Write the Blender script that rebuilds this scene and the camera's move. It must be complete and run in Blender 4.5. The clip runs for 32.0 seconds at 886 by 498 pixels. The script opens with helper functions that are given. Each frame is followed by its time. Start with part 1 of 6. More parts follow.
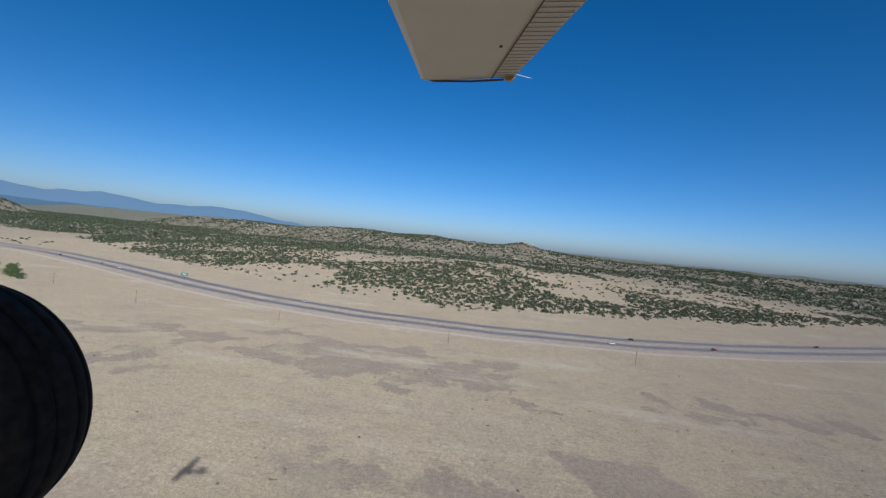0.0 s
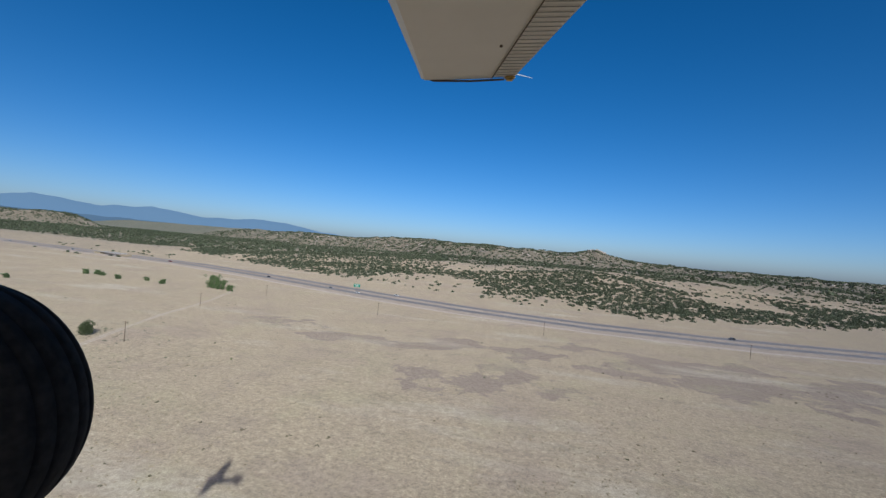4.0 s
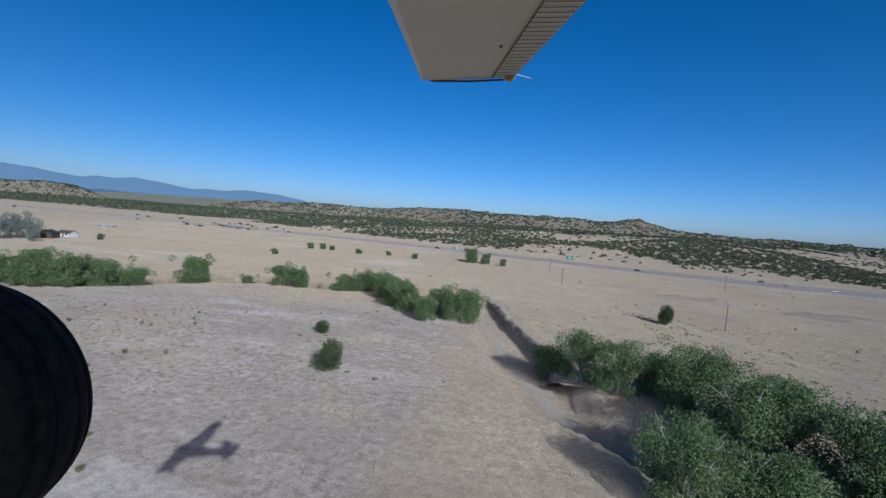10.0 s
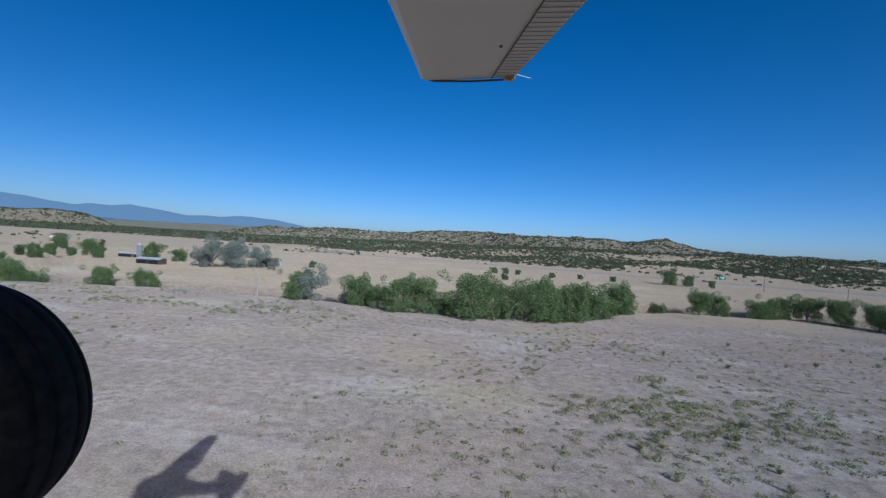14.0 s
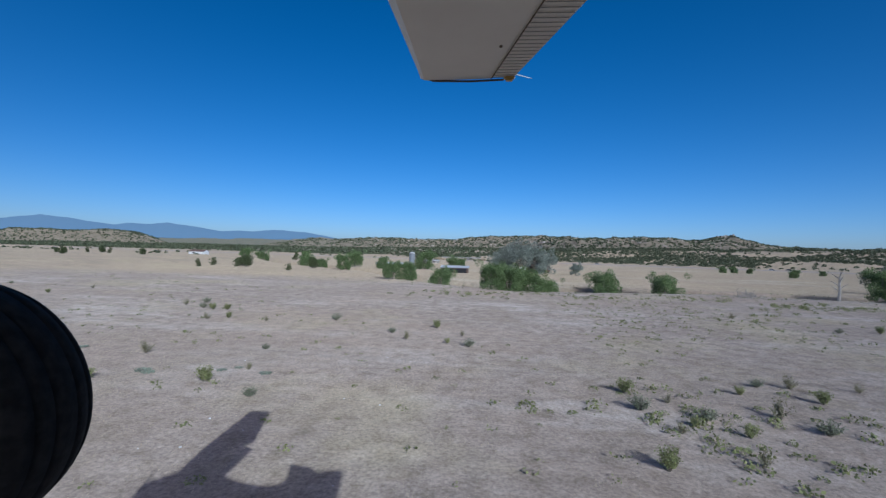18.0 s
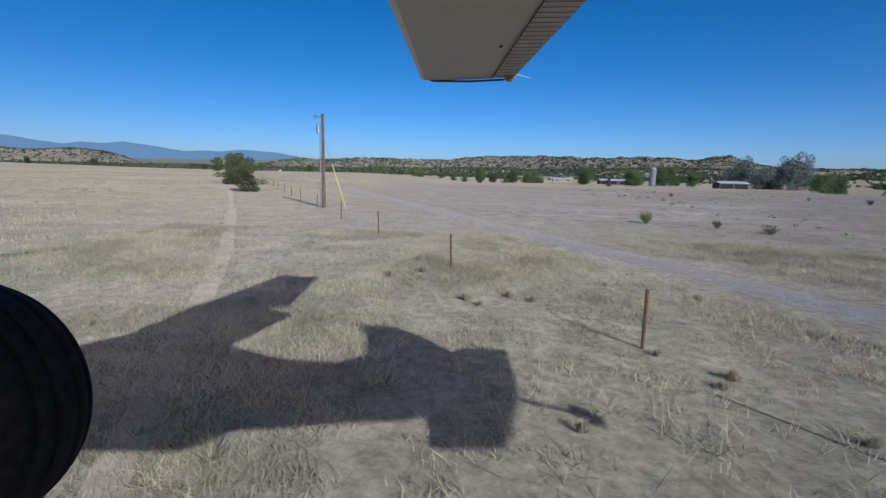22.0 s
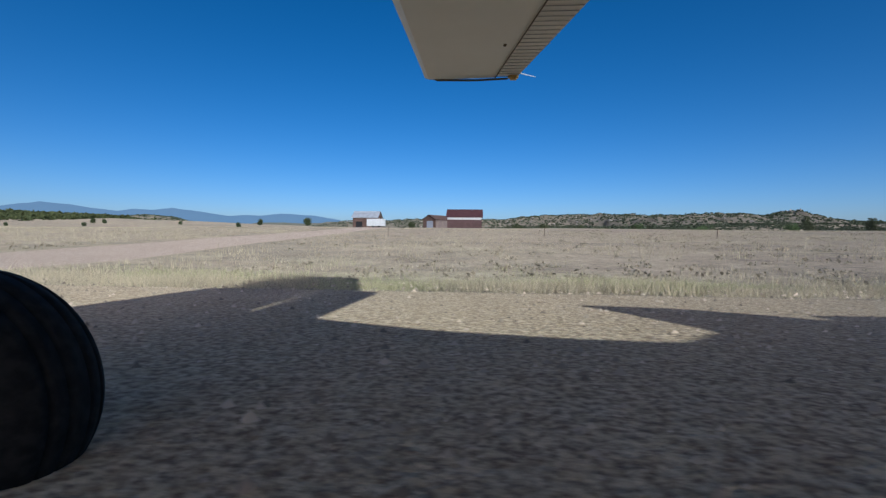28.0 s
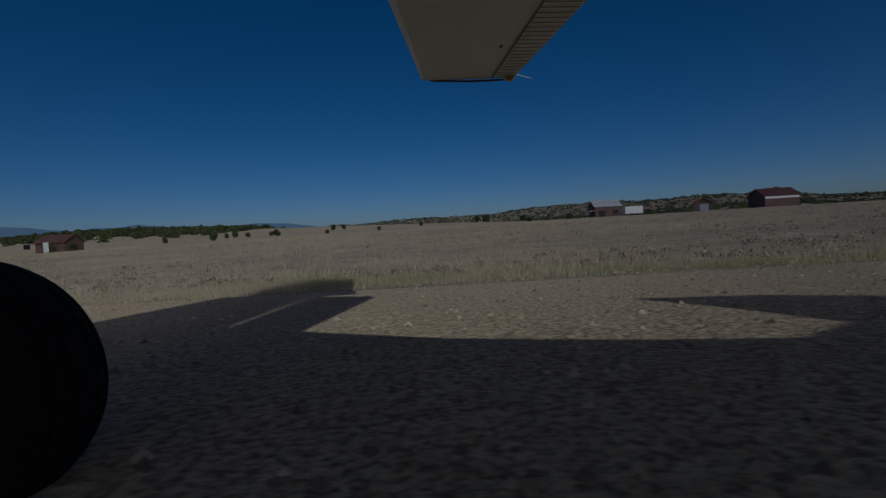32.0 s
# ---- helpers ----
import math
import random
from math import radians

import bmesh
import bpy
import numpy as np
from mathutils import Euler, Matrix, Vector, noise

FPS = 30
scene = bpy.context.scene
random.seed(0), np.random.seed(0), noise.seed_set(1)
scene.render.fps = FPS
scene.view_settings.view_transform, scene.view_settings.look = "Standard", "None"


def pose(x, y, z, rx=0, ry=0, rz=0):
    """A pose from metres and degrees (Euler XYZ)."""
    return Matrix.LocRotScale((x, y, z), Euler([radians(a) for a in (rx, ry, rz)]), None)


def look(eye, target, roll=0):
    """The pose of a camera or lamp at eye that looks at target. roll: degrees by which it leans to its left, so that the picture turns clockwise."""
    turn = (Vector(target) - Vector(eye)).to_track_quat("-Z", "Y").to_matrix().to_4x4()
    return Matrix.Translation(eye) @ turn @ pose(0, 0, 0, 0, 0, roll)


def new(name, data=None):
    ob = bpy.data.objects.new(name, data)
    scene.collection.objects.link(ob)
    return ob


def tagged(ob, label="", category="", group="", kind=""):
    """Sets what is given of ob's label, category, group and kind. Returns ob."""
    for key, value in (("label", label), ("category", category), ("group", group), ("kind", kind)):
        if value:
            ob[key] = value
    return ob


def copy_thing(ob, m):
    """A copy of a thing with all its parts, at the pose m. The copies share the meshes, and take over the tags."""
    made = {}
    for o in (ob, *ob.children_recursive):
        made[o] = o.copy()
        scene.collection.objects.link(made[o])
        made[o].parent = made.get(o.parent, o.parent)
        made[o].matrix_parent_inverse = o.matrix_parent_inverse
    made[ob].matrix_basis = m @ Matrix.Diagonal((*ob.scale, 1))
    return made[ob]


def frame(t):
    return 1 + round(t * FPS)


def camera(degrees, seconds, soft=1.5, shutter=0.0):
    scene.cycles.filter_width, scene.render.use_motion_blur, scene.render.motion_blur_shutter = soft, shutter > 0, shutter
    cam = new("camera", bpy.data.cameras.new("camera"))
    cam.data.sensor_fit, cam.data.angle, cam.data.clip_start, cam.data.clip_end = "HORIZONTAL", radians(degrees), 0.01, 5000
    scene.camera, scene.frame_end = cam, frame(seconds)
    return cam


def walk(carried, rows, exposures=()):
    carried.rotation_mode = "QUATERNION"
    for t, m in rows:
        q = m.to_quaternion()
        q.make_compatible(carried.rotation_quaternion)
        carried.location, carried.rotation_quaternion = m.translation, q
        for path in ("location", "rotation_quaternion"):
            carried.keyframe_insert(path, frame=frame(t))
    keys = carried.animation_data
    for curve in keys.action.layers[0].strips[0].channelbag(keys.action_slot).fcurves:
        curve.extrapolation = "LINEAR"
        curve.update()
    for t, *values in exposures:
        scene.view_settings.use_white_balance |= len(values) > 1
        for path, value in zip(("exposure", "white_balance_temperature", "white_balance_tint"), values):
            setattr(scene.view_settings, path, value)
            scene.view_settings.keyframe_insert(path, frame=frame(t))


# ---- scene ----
cam = camera(89.0, 32.0, soft=1.38, shutter=0.015)

# seconds, eye, yaw, pitch, roll of the wing-borne camera
PATH = [
    (0.0, 0.10, -22.11, 63.06, 6.76, -0.94, 5.78),
    (0.5, -19.28, -21.78, 61.04, 7.39, 0.27, 5.94),
    (1.0, -38.66, -21.45, 58.99, 7.52, -1.60, 5.59),
    (1.5, -58.04, -21.11, 56.91, 7.84, -1.78, 5.57),
    (2.0, -77.45, -20.74, 54.81, 8.06, -0.84, 5.49),
    (2.5, -96.85, -20.34, 52.68, 8.37, -0.85, 5.44),
    (3.0, -116.20, -19.91, 50.56, 8.93, -0.89, 4.98),
    (3.5, -135.43, -19.46, 48.47, 9.85, 0.28, 5.26),
    (5.5, -211.70, -17.68, 40.32, 8.91, -1.58, 3.89),
    (6.0, -230.66, -17.23, 38.42, 8.70, -1.82, 3.73),
    (6.5, -249.48, -16.79, 36.63, 8.75, -2.83, 4.32),
    (7.0, -268.09, -16.35, 34.95, 8.40, -3.40, 3.91),
    (7.5, -286.45, -15.93, 33.35, 7.83, -4.80, 3.86),
    (8.0, -304.59, -15.55, 31.83, 7.70, -4.89, 4.13),
    (8.5, -322.57, -15.22, 30.40, 7.83, -3.38, 4.17),
    (9.0, -340.48, -14.97, 29.06, 7.77, -1.29, 4.78),
    (9.5, -358.44, -14.81, 27.80, 6.73, -1.70, 5.18),
    (10.0, -376.57, -14.74, 26.59, 6.32, -3.38, 4.55),
    (10.5, -394.82, -14.71, 25.35, 5.78, -4.62, 4.01),
    (11.0, -413.03, -14.64, 24.06, 5.40, -4.56, 3.98),
    (11.5, -431.05, -14.46, 22.73, 5.46, -4.09, 4.03),
    (12.0, -448.92, -14.15, 21.41, 5.45, -4.01, 4.06),
    (12.5, -466.66, -13.70, 20.08, 4.53, -6.54, 4.21),
    (13.0, -484.19, -13.11, 18.76, 3.94, -5.44, 3.83),
    (13.5, -501.52, -12.39, 17.48, 4.13, -4.40, 3.46),
    (14.0, -518.57, -11.55, 16.29, 4.70, -0.34, 3.64),
    (14.5, -535.34, -10.63, 15.17, 4.79, -0.90, 3.09),
    (16.5, -600.96, -6.85, 10.94, 5.79, -0.97, 2.76),
    (17.0, -617.24, -5.94, 9.93, 6.36, -1.20, 2.25),
    (17.5, -633.50, -5.09, 8.99, 6.69, -1.71, 1.74),
    (18.0, -649.77, -4.31, 8.14, 6.87, 0.46, 1.56),
    (18.5, -665.97, -3.59, 7.39, 7.09, -0.65, 1.50),
    (19.0, -681.95, -2.95, 6.70, 7.23, -2.97, 1.89),
    (19.5, -697.83, -2.38, 6.06, 6.87, -3.33, 2.99),
    (20.0, -713.44, -1.93, 5.41, 5.94, -3.34, 3.31),
    (20.5, -728.65, -1.59, 4.70, 5.67, -4.41, 3.14),
    (21.0, -743.43, -1.32, 3.99, 5.38, -3.58, 2.98),
    (21.5, -757.90, -1.07, 3.25, 4.23, -7.85, 2.04),
    (22.0, -772.06, -0.81, 2.57, 2.16, -9.32, 1.45),
    (22.5, -786.00, -0.58, 1.95, 0.78, -7.91, 1.43),
    (23.0, -799.64, -0.40, 1.32, 0.91, -5.88, 0.04),
    (23.5, -813.11, -0.23, 0.78, 1.33, -4.28, -1.69),
    (24.0, -826.30, -0.07, 0.54, 1.53, -3.65, -1.50),
    (24.5, -839.34, 0.09, 0.46, 1.01, -2.86, -2.68),
    (25.0, -852.17, 0.20, 0.40, 0.82, -2.01, -2.29),
    (25.5, -864.79, 0.25, 0.40, 2.11, -2.93, -1.50),
    (26.0, -877.23, 0.27, 0.40, 2.35, -2.86, -1.73),
    (26.5, -889.53, 0.26, 0.40, 1.96, -1.04, -1.98),
    (28.5, -938.19, 0.13, 0.40, 5.14, -2.06, 0.87),
    (29.0, -950.29, 0.10, 0.40, 5.89, -2.14, 0.16),
    (29.5, -962.34, 0.07, 0.40, 5.01, -3.41, 1.39),
    (30.0, -974.32, 0.04, 0.40, 3.75, -2.96, 1.61),
    (30.5, -986.24, 0.01, 0.40, 3.25, -0.82, -0.57),
    (31.0, -998.13, -0.01, 0.40, 2.71, -2.33, -1.11),
    (31.5, -1010.02, -0.02, 0.40, 1.66, -2.09, -1.44),
    (32.0, -1021.92, -0.02, 0.40, 0.54, -2.09, -3.32),
]


def facing(x, y, z, yaw, pitch, roll):
    a, b = radians(yaw), radians(pitch)
    way = Vector((-math.sin(a) * math.cos(b), math.cos(a) * math.cos(b), math.sin(b)))
    return look((x, y, z), Vector((x, y, z)) + way, roll)


FLIGHT = [(r[0], facing(*r[1:])) for r in PATH]
walk(cam, FLIGHT, exposures=[(0, 0.46, 6050, 10), (6, 0.46, 6100, 10), (9, 0.42, 5750, 10), (13, 0.4, 5550, 10), (19, 0.43, 5600, 10), (22, 0.45, 5750, 10), (23.5, 0.45, 5950, 10), (28.6, 0.47, 5900, 10), (29.4, 0.06, 5950, 10), (30.2, -0.2, 5950, 10), (31, -0.74, 5950, 10), (31.6, -1.15, 5950, 10), (32, -1.44, 5950, 10)])

# ---- light ----
world = bpy.data.worlds.new("sky")
scene.world = world
world.use_nodes = True
wn = world.node_tree.nodes
sky = wn.new("ShaderNodeTexSky")
sky.sky_type = "NISHITA"
sky.sun_disc = False
sky.sun_elevation, sky.sun_rotation = radians(27), radians(166)
sky.altitude, sky.air_density, sky.dust_density, sky.ozone_density = 1700, 0.7, 5.0, 3.0
wn["Background"].inputs["Strength"].default_value = 0.082
tint = wn.new("ShaderNodeMix")
tint.data_type, tint.blend_type = "RGBA", "MULTIPLY"
tint.inputs["Factor"].default_value = 1.0
tint.inputs["B"].default_value = (1.16, 1.05, 1.0, 1)
rich = wn.new("ShaderNodeHueSaturation")
rich.inputs["Saturation"].default_value = 1.33
world.node_tree.links.new(sky.outputs["Color"], rich.inputs["Color"])
world.node_tree.links.new(rich.outputs["Color"], tint.inputs["A"])
world.node_tree.links.new(tint.outputs["Result"], wn["Background"].inputs["Color"])
sun = bpy.data.lights.new("sun", "SUN")
sun.energy, sun.angle, sun.color = 2.0, radians(0.53), (0.95, 0.99, 0.965)
new("sun", sun).matrix_world = look((50, -73.7, 45.3), (0, 0, 0))

# ---- materials ----


def rgb(c):
    return (*c, 1.0)


def material(name, colours, scales=(3.0,), rough=0.9, metal=0.0, bump=0.0, bump_scale=20.0, island=0.0, spec=0.3, detail=5.0):
    """Two or more colours mixed by noise at one or more world scales."""
    m = bpy.data.materials.new(name)
    m.use_nodes = True
    n, l = m.node_tree.nodes, m.node_tree.links
    b = n["Principled BSDF"]
    b.inputs["Roughness"].default_value, b.inputs["Metallic"].default_value = rough, metal
    b.inputs["Specular IOR Level"].default_value = spec
    b.inputs["Diffuse Roughness"].default_value = 1.0 if rough > 0.9 else 0.3
    geo = n.new("ShaderNodeNewGeometry")
    out = None
    for k, c in enumerate(colours):
        if out is None:
            rgbn = n.new("ShaderNodeRGB")
            rgbn.outputs[0].default_value = rgb(c)
            out = rgbn.outputs[0]
            continue
        tex = n.new("ShaderNodeTexNoise")
        tex.inputs["Scale"].default_value = scales[(k - 1) % len(scales)]
        tex.inputs["Detail"].default_value = detail
        tex.inputs["Roughness"].default_value = 0.65
        l.new(geo.outputs["Position"], tex.inputs["Vector"])
        ramp = n.new("ShaderNodeMapRange")
        ramp.inputs["From Min"].default_value, ramp.inputs["From Max"].default_value = 0.42, 0.62
        l.new(tex.outputs["Fac"], ramp.inputs["Value"])
        mix = n.new("ShaderNodeMix")
        mix.data_type = "RGBA"
        l.new(ramp.outputs["Result"], mix.inputs["Factor"])
        l.new(out, mix.inputs["A"])
        mix.inputs["B"].default_value = rgb(c)
        out = mix.outputs["Result"]
    if island:
        hsv = n.new("ShaderNodeHueSaturation")
        r = n.new("ShaderNodeMapRange")
        r.inputs["To Min"].default_value, r.inputs["To Max"].default_value = 1 - island, 1 + island
        l.new(geo.outputs["Random Per Island"], r.inputs["Value"])
        l.new(r.outputs["Result"], hsv.inputs["Value"])
        l.new(out, hsv.inputs["Color"])
        out = hsv.outputs["Color"]
    l.new(out, b.inputs["Base Color"])
    if bump:
        tex = n.new("ShaderNodeTexNoise")
        tex.inputs["Scale"].default_value, tex.inputs["Detail"].default_value = bump_scale, 6.0
        l.new(geo.outputs["Position"], tex.inputs["Vector"])
        bp = n.new("ShaderNodeBump")
        bp.inputs["Strength"].default_value, bp.inputs["Distance"].default_value = bump, 1.0 / bump_scale
        l.new(tex.outputs["Fac"], bp.inputs["Height"])
        l.new(bp.outputs["Normal"], b.inputs["Normal"])
    return m


def leafy(name, dark, light, island=0.25):
    return material(name, (dark, light), (0.9,), rough=0.75, island=island, spec=0.15)


def prairie():
    """Dry land: straw pasture, with mauve-grey bare soil inside the creek's bend."""
    m = material("dry_prairie", ((0.475, 0.378, 0.247), (0.432, 0.344, 0.232), (0.418, 0.33, 0.23), (0.503, 0.406, 0.275), (0.33, 0.26, 0.182)), (0.012, 0.045, 0.5, 1.7), rough=1.0, bump=0.3, bump_scale=32.0, spec=0.03, detail=9)
    n, l = m.node_tree.nodes, m.node_tree.links
    b = n["Principled BSDF"]
    old = b.inputs["Base Color"].links[0].from_socket
    geo = n.new("ShaderNodeNewGeometry")
    xyz = n.new("ShaderNodeSeparateXYZ")
    l.new(geo.outputs["Position"], xyz.inputs[0])
    wob = n.new("ShaderNodeTexNoise")
    wob.inputs["Scale"].default_value, wob.inputs["Detail"].default_value = 0.05, 6.0
    l.new(geo.outputs["Position"], wob.inputs["Vector"])

    def step(socket, lo, hi, swing):
        add = n.new("ShaderNodeMath")
        add.operation = "MULTIPLY_ADD"
        l.new(wob.outputs["Fac"], add.inputs[0])
        add.inputs[1].default_value = swing
        l.new(socket, add.inputs[2])
        r = n.new("ShaderNodeMapRange")
        r.inputs["From Min"].default_value, r.inputs["From Max"].default_value = lo + swing / 2, hi + swing / 2
        l.new(add.outputs[0], r.inputs["Value"])
        return r.outputs["Result"]

    def soil(c0, c1, c2):
        out = None
        for c, s in ((c0, None), (c1, 0.07), (c2, 0.9)):
            if out is None:
                q = n.new("ShaderNodeRGB")
                q.outputs[0].default_value = rgb(c)
                out = q.outputs[0]
                continue
            t = n.new("ShaderNodeTexNoise")
            t.inputs["Scale"].default_value, t.inputs["Detail"].default_value, t.inputs["Roughness"].default_value = s, 9.0, 0.7
            l.new(geo.outputs["Position"], t.inputs["Vector"])
            r = n.new("ShaderNodeMapRange")
            r.inputs["From Min"].default_value, r.inputs["From Max"].default_value = 0.45, 0.6
            l.new(t.outputs["Fac"], r.inputs["Value"])
            x = n.new("ShaderNodeMix")
            x.data_type = "RGBA"
            l.new(r.outputs["Result"], x.inputs["Factor"])
            l.new(out, x.inputs["A"])
            x.inputs["B"].default_value = rgb(c)
            out = x.outputs["Result"]
        return out

    def over(base, top, *masks):
        k = masks[0]
        for q in masks[1:]:
            t = n.new("ShaderNodeMath")
            t.operation = "MULTIPLY"
            l.new(k, t.inputs[0])
            l.new(q, t.inputs[1])
            k = t.outputs[0]
        x = n.new("ShaderNodeMix")
        x.data_type = "RGBA"
        l.new(k, x.inputs["Factor"])
        l.new(base, x.inputs["A"])
        l.new(top, x.inputs["B"])
        return x.outputs["Result"]

    # dark bare patches in the first pasture, each a ragged spot of its own
    patch = n.new("ShaderNodeTexNoise")
    patch.inputs["Scale"].default_value, patch.inputs["Detail"].default_value, patch.inputs["Roughness"].default_value = 0.035, 8.0, 0.6
    l.new(geo.outputs["Position"], patch.inputs["Vector"])

    def calc(op, a, c, d=None):
        q = n.new("ShaderNodeMath")
        q.operation = op
        for k, v in enumerate((a, c, d)):
            if v is None:
                continue
            if isinstance(v, (int, float)):
                q.inputs[k].default_value = v
            else:
                l.new(v, q.inputs[k])
        return q.outputs[0]

    def band(v, lo, hi):
        r = n.new("ShaderNodeMapRange")
        r.inputs["From Min"].default_value, r.inputs["From Max"].default_value = lo, hi
        l.new(v, r.inputs["Value"])
        return r.outputs["Result"]

    spots = None
    for cx, cy, rx, ry in ((-48, 196, 82, 36), (-165, 148, 36, 20), (-284, 207, 30, 13), (-214, 188, 34, 12), (-150, 206, 46, 15), (-76, 222, 60, 15), (45, 112, 36, 14), (120, 190, 46, 18), (-10, 92, 40, 10)):
        u = calc("MULTIPLY", calc("ADD", xyz.outputs["X"], -cx), 1.0 / rx)
        v = calc("MULTIPLY", calc("ADD", xyz.outputs["Y"], -cy), 1.0 / ry)
        d = calc("SUBTRACT", 1.0, calc("SQRT", calc("ADD", calc("MULTIPLY", u, u), calc("MULTIPLY", v, v)), None))
        spots = d if spots is None else calc("MAXIMUM", spots, d)
    spots = calc("MULTIPLY", band(calc("MULTIPLY_ADD", patch.outputs["Fac"], 5.2, spots), 2.84, 2.98), 0.88)
    out = over(old, soil((0.285, 0.225, 0.178), (0.248, 0.194, 0.155), (0.322, 0.256, 0.20)), spots)
    # pale dusty swathes and faint green growth, drawn out along the wind
    wide = n.new("ShaderNodeVectorMath")
    wide.operation = "MULTIPLY"
    wide.inputs[1].default_value = (0.45, 1.5, 1.0)
    l.new(geo.outputs["Position"], wide.inputs[0])
    for size, lo, hi, tone, much in ((0.022, 0.54, 0.66, (0.484, 0.414, 0.312), 0.75), (0.05, 0.56, 0.68, (0.325, 0.272, 0.175), 0.45), (0.33, 0.56, 0.64, (0.316, 0.256, 0.172), 0.55)):
        t = n.new("ShaderNodeTexNoise")
        t.inputs["Scale"].default_value, t.inputs["Detail"].default_value, t.inputs["Roughness"].default_value = size, 7.0, 0.62
        l.new(wide.outputs["Vector"], t.inputs["Vector"])
        q = n.new("ShaderNodeRGB")
        q.outputs[0].default_value = rgb(tone)
        out = over(out, q.outputs[0], calc("MULTIPLY", band(t.outputs["Fac"], lo, hi), much))
    bare = soil((0.322, 0.266, 0.22), (0.38, 0.32, 0.267), (0.252, 0.205, 0.168))
    out = over(out, bare, step(xyz.outputs["X"], -372, -392, 24.0), step(xyz.outputs["Y"], -95, -55, 60.0), step(xyz.outputs["Y"], 128, 104, 22.0))
    field = soil((0.375, 0.30, 0.21), (0.285, 0.225, 0.17), (0.43, 0.345, 0.24))
    out = over(out, field, step(xyz.outputs["X"], -765, -800, 14.0))
    # olive-straw sward beside the fence
    sward = soil((0.355, 0.298, 0.205), (0.29, 0.24, 0.168), (0.42, 0.355, 0.25))
    out = over(out, sward, step(xyz.outputs["X"], -750, -760, 10.0), step(xyz.outputs["X"], -778, -770, 5.0), step(xyz.outputs["Y"], 30, 16, 12.0))
    # grey-brown weed patches drawn out over the airfield
    for size, lo, hi, tone, much in ((0.06, 0.5, 0.6, (0.27, 0.225, 0.165), 0.7), (0.16, 0.54, 0.64, (0.45, 0.375, 0.25), 0.8), (0.5, 0.55, 0.65, (0.25, 0.215, 0.15), 0.55)):
        t = n.new("ShaderNodeTexNoise")
        t.inputs["Scale"].default_value, t.inputs["Detail"].default_value, t.inputs["Roughness"].default_value = size, 7.0, 0.65
        l.new(wide.outputs["Vector"], t.inputs["Vector"])
        q = n.new("ShaderNodeRGB")
        q.outputs[0].default_value = rgb(tone)
        out = over(out, q.outputs[0], calc("MULTIPLY", band(t.outputs["Fac"], lo, hi), much), step(xyz.outputs["X"], -780, -800, 14.0))
    # wind-drawn pale dust over the bare ground
    dust = n.new("ShaderNodeTexNoise")
    dust.inputs["Scale"].default_value, dust.inputs["Detail"].default_value, dust.inputs["Roughness"].default_value = 0.075, 8.0, 0.66
    l.new(wide.outputs["Vector"], dust.inputs["Vector"])
    pale = soil((0.41, 0.356, 0.308), (0.445, 0.39, 0.335), (0.376, 0.322, 0.275))
    out = over(out, pale, calc("MULTIPLY", band(dust.outputs["Fac"], 0.52, 0.62), 0.8), step(xyz.outputs["X"], -372, -392, 24.0), step(xyz.outputs["Y"], -95, -55, 60.0), step(xyz.outputs["X"], -775, -755, 14.0), step(xyz.outputs["Y"], 128, 104, 22.0))
    # rough dark soil beyond the farm
    out = over(out, soil((0.296, 0.232, 0.182), (0.25, 0.193, 0.153), (0.362, 0.292, 0.232)), step(xyz.outputs["X"], -655, -680, 20.0), step(xyz.outputs["Y"], -90, -50, 60.0), step(xyz.outputs["X"], -758, -742, 14.0), step(xyz.outputs["Y"], 40, 18, 16.0))
    # ruddy and olive mottling
    for size, lo, hi, tone, much in ((0.028, 0.5, 0.62, (0.345, 0.268, 0.205), 0.55), (0.041, 0.52, 0.64, (0.40, 0.345, 0.215), 0.4), (0.13, 0.53, 0.63, (0.27, 0.22, 0.165), 0.42), (0.9, 0.54, 0.66, (0.26, 0.215, 0.155), 0.45)):
        t = n.new("ShaderNodeTexNoise")
        t.inputs["Scale"].default_value, t.inputs["Detail"].default_value, t.inputs["Roughness"].default_value = size, 9.0, 0.68
        l.new(geo.outputs["Position"], t.inputs["Vector"])
        q = n.new("ShaderNodeRGB")
        q.outputs[0].default_value = rgb(tone)
        out = over(out, q.outputs[0], calc("MULTIPLY", band(t.outputs["Fac"], lo, hi), much))
    # grit and litter over all of it
    grit = n.new("ShaderNodeTexNoise")
    grit.inputs["Scale"].default_value, grit.inputs["Detail"].default_value, grit.inputs["Roughness"].default_value = 5.0, 12.0, 0.78
    l.new(geo.outputs["Position"], grit.inputs["Vector"])
    gr = n.new("ShaderNodeMapRange")
    gr.inputs["From Min"].default_value, gr.inputs["From Max"].default_value = 0.32, 0.68
    gr.inputs["To Min"].default_value, gr.inputs["To Max"].default_value = 0.5, 1.42
    l.new(grit.outputs["Fac"], gr.inputs["Value"])
    gv = n.new("ShaderNodeHueSaturation")
    clod = n.new("ShaderNodeTexNoise")
    clod.inputs["Scale"].default_value, clod.inputs["Detail"].default_value, clod.inputs["Roughness"].default_value = 0.7, 10.0, 0.7
    l.new(geo.outputs["Position"], clod.inputs["Vector"])
    l.new(calc("MULTIPLY", gr.outputs["Result"], calc("MULTIPLY_ADD", band(clod.outputs["Fac"], 0.38, 0.62), 0.26, 0.86)), gv.inputs["Value"])
    l.new(out, gv.inputs["Color"])
    out = gv.outputs["Color"]
    # stony soil of the far mesas
    mesa = soil((0.225, 0.190, 0.140), (0.165, 0.145, 0.105), (0.275, 0.235, 0.180))
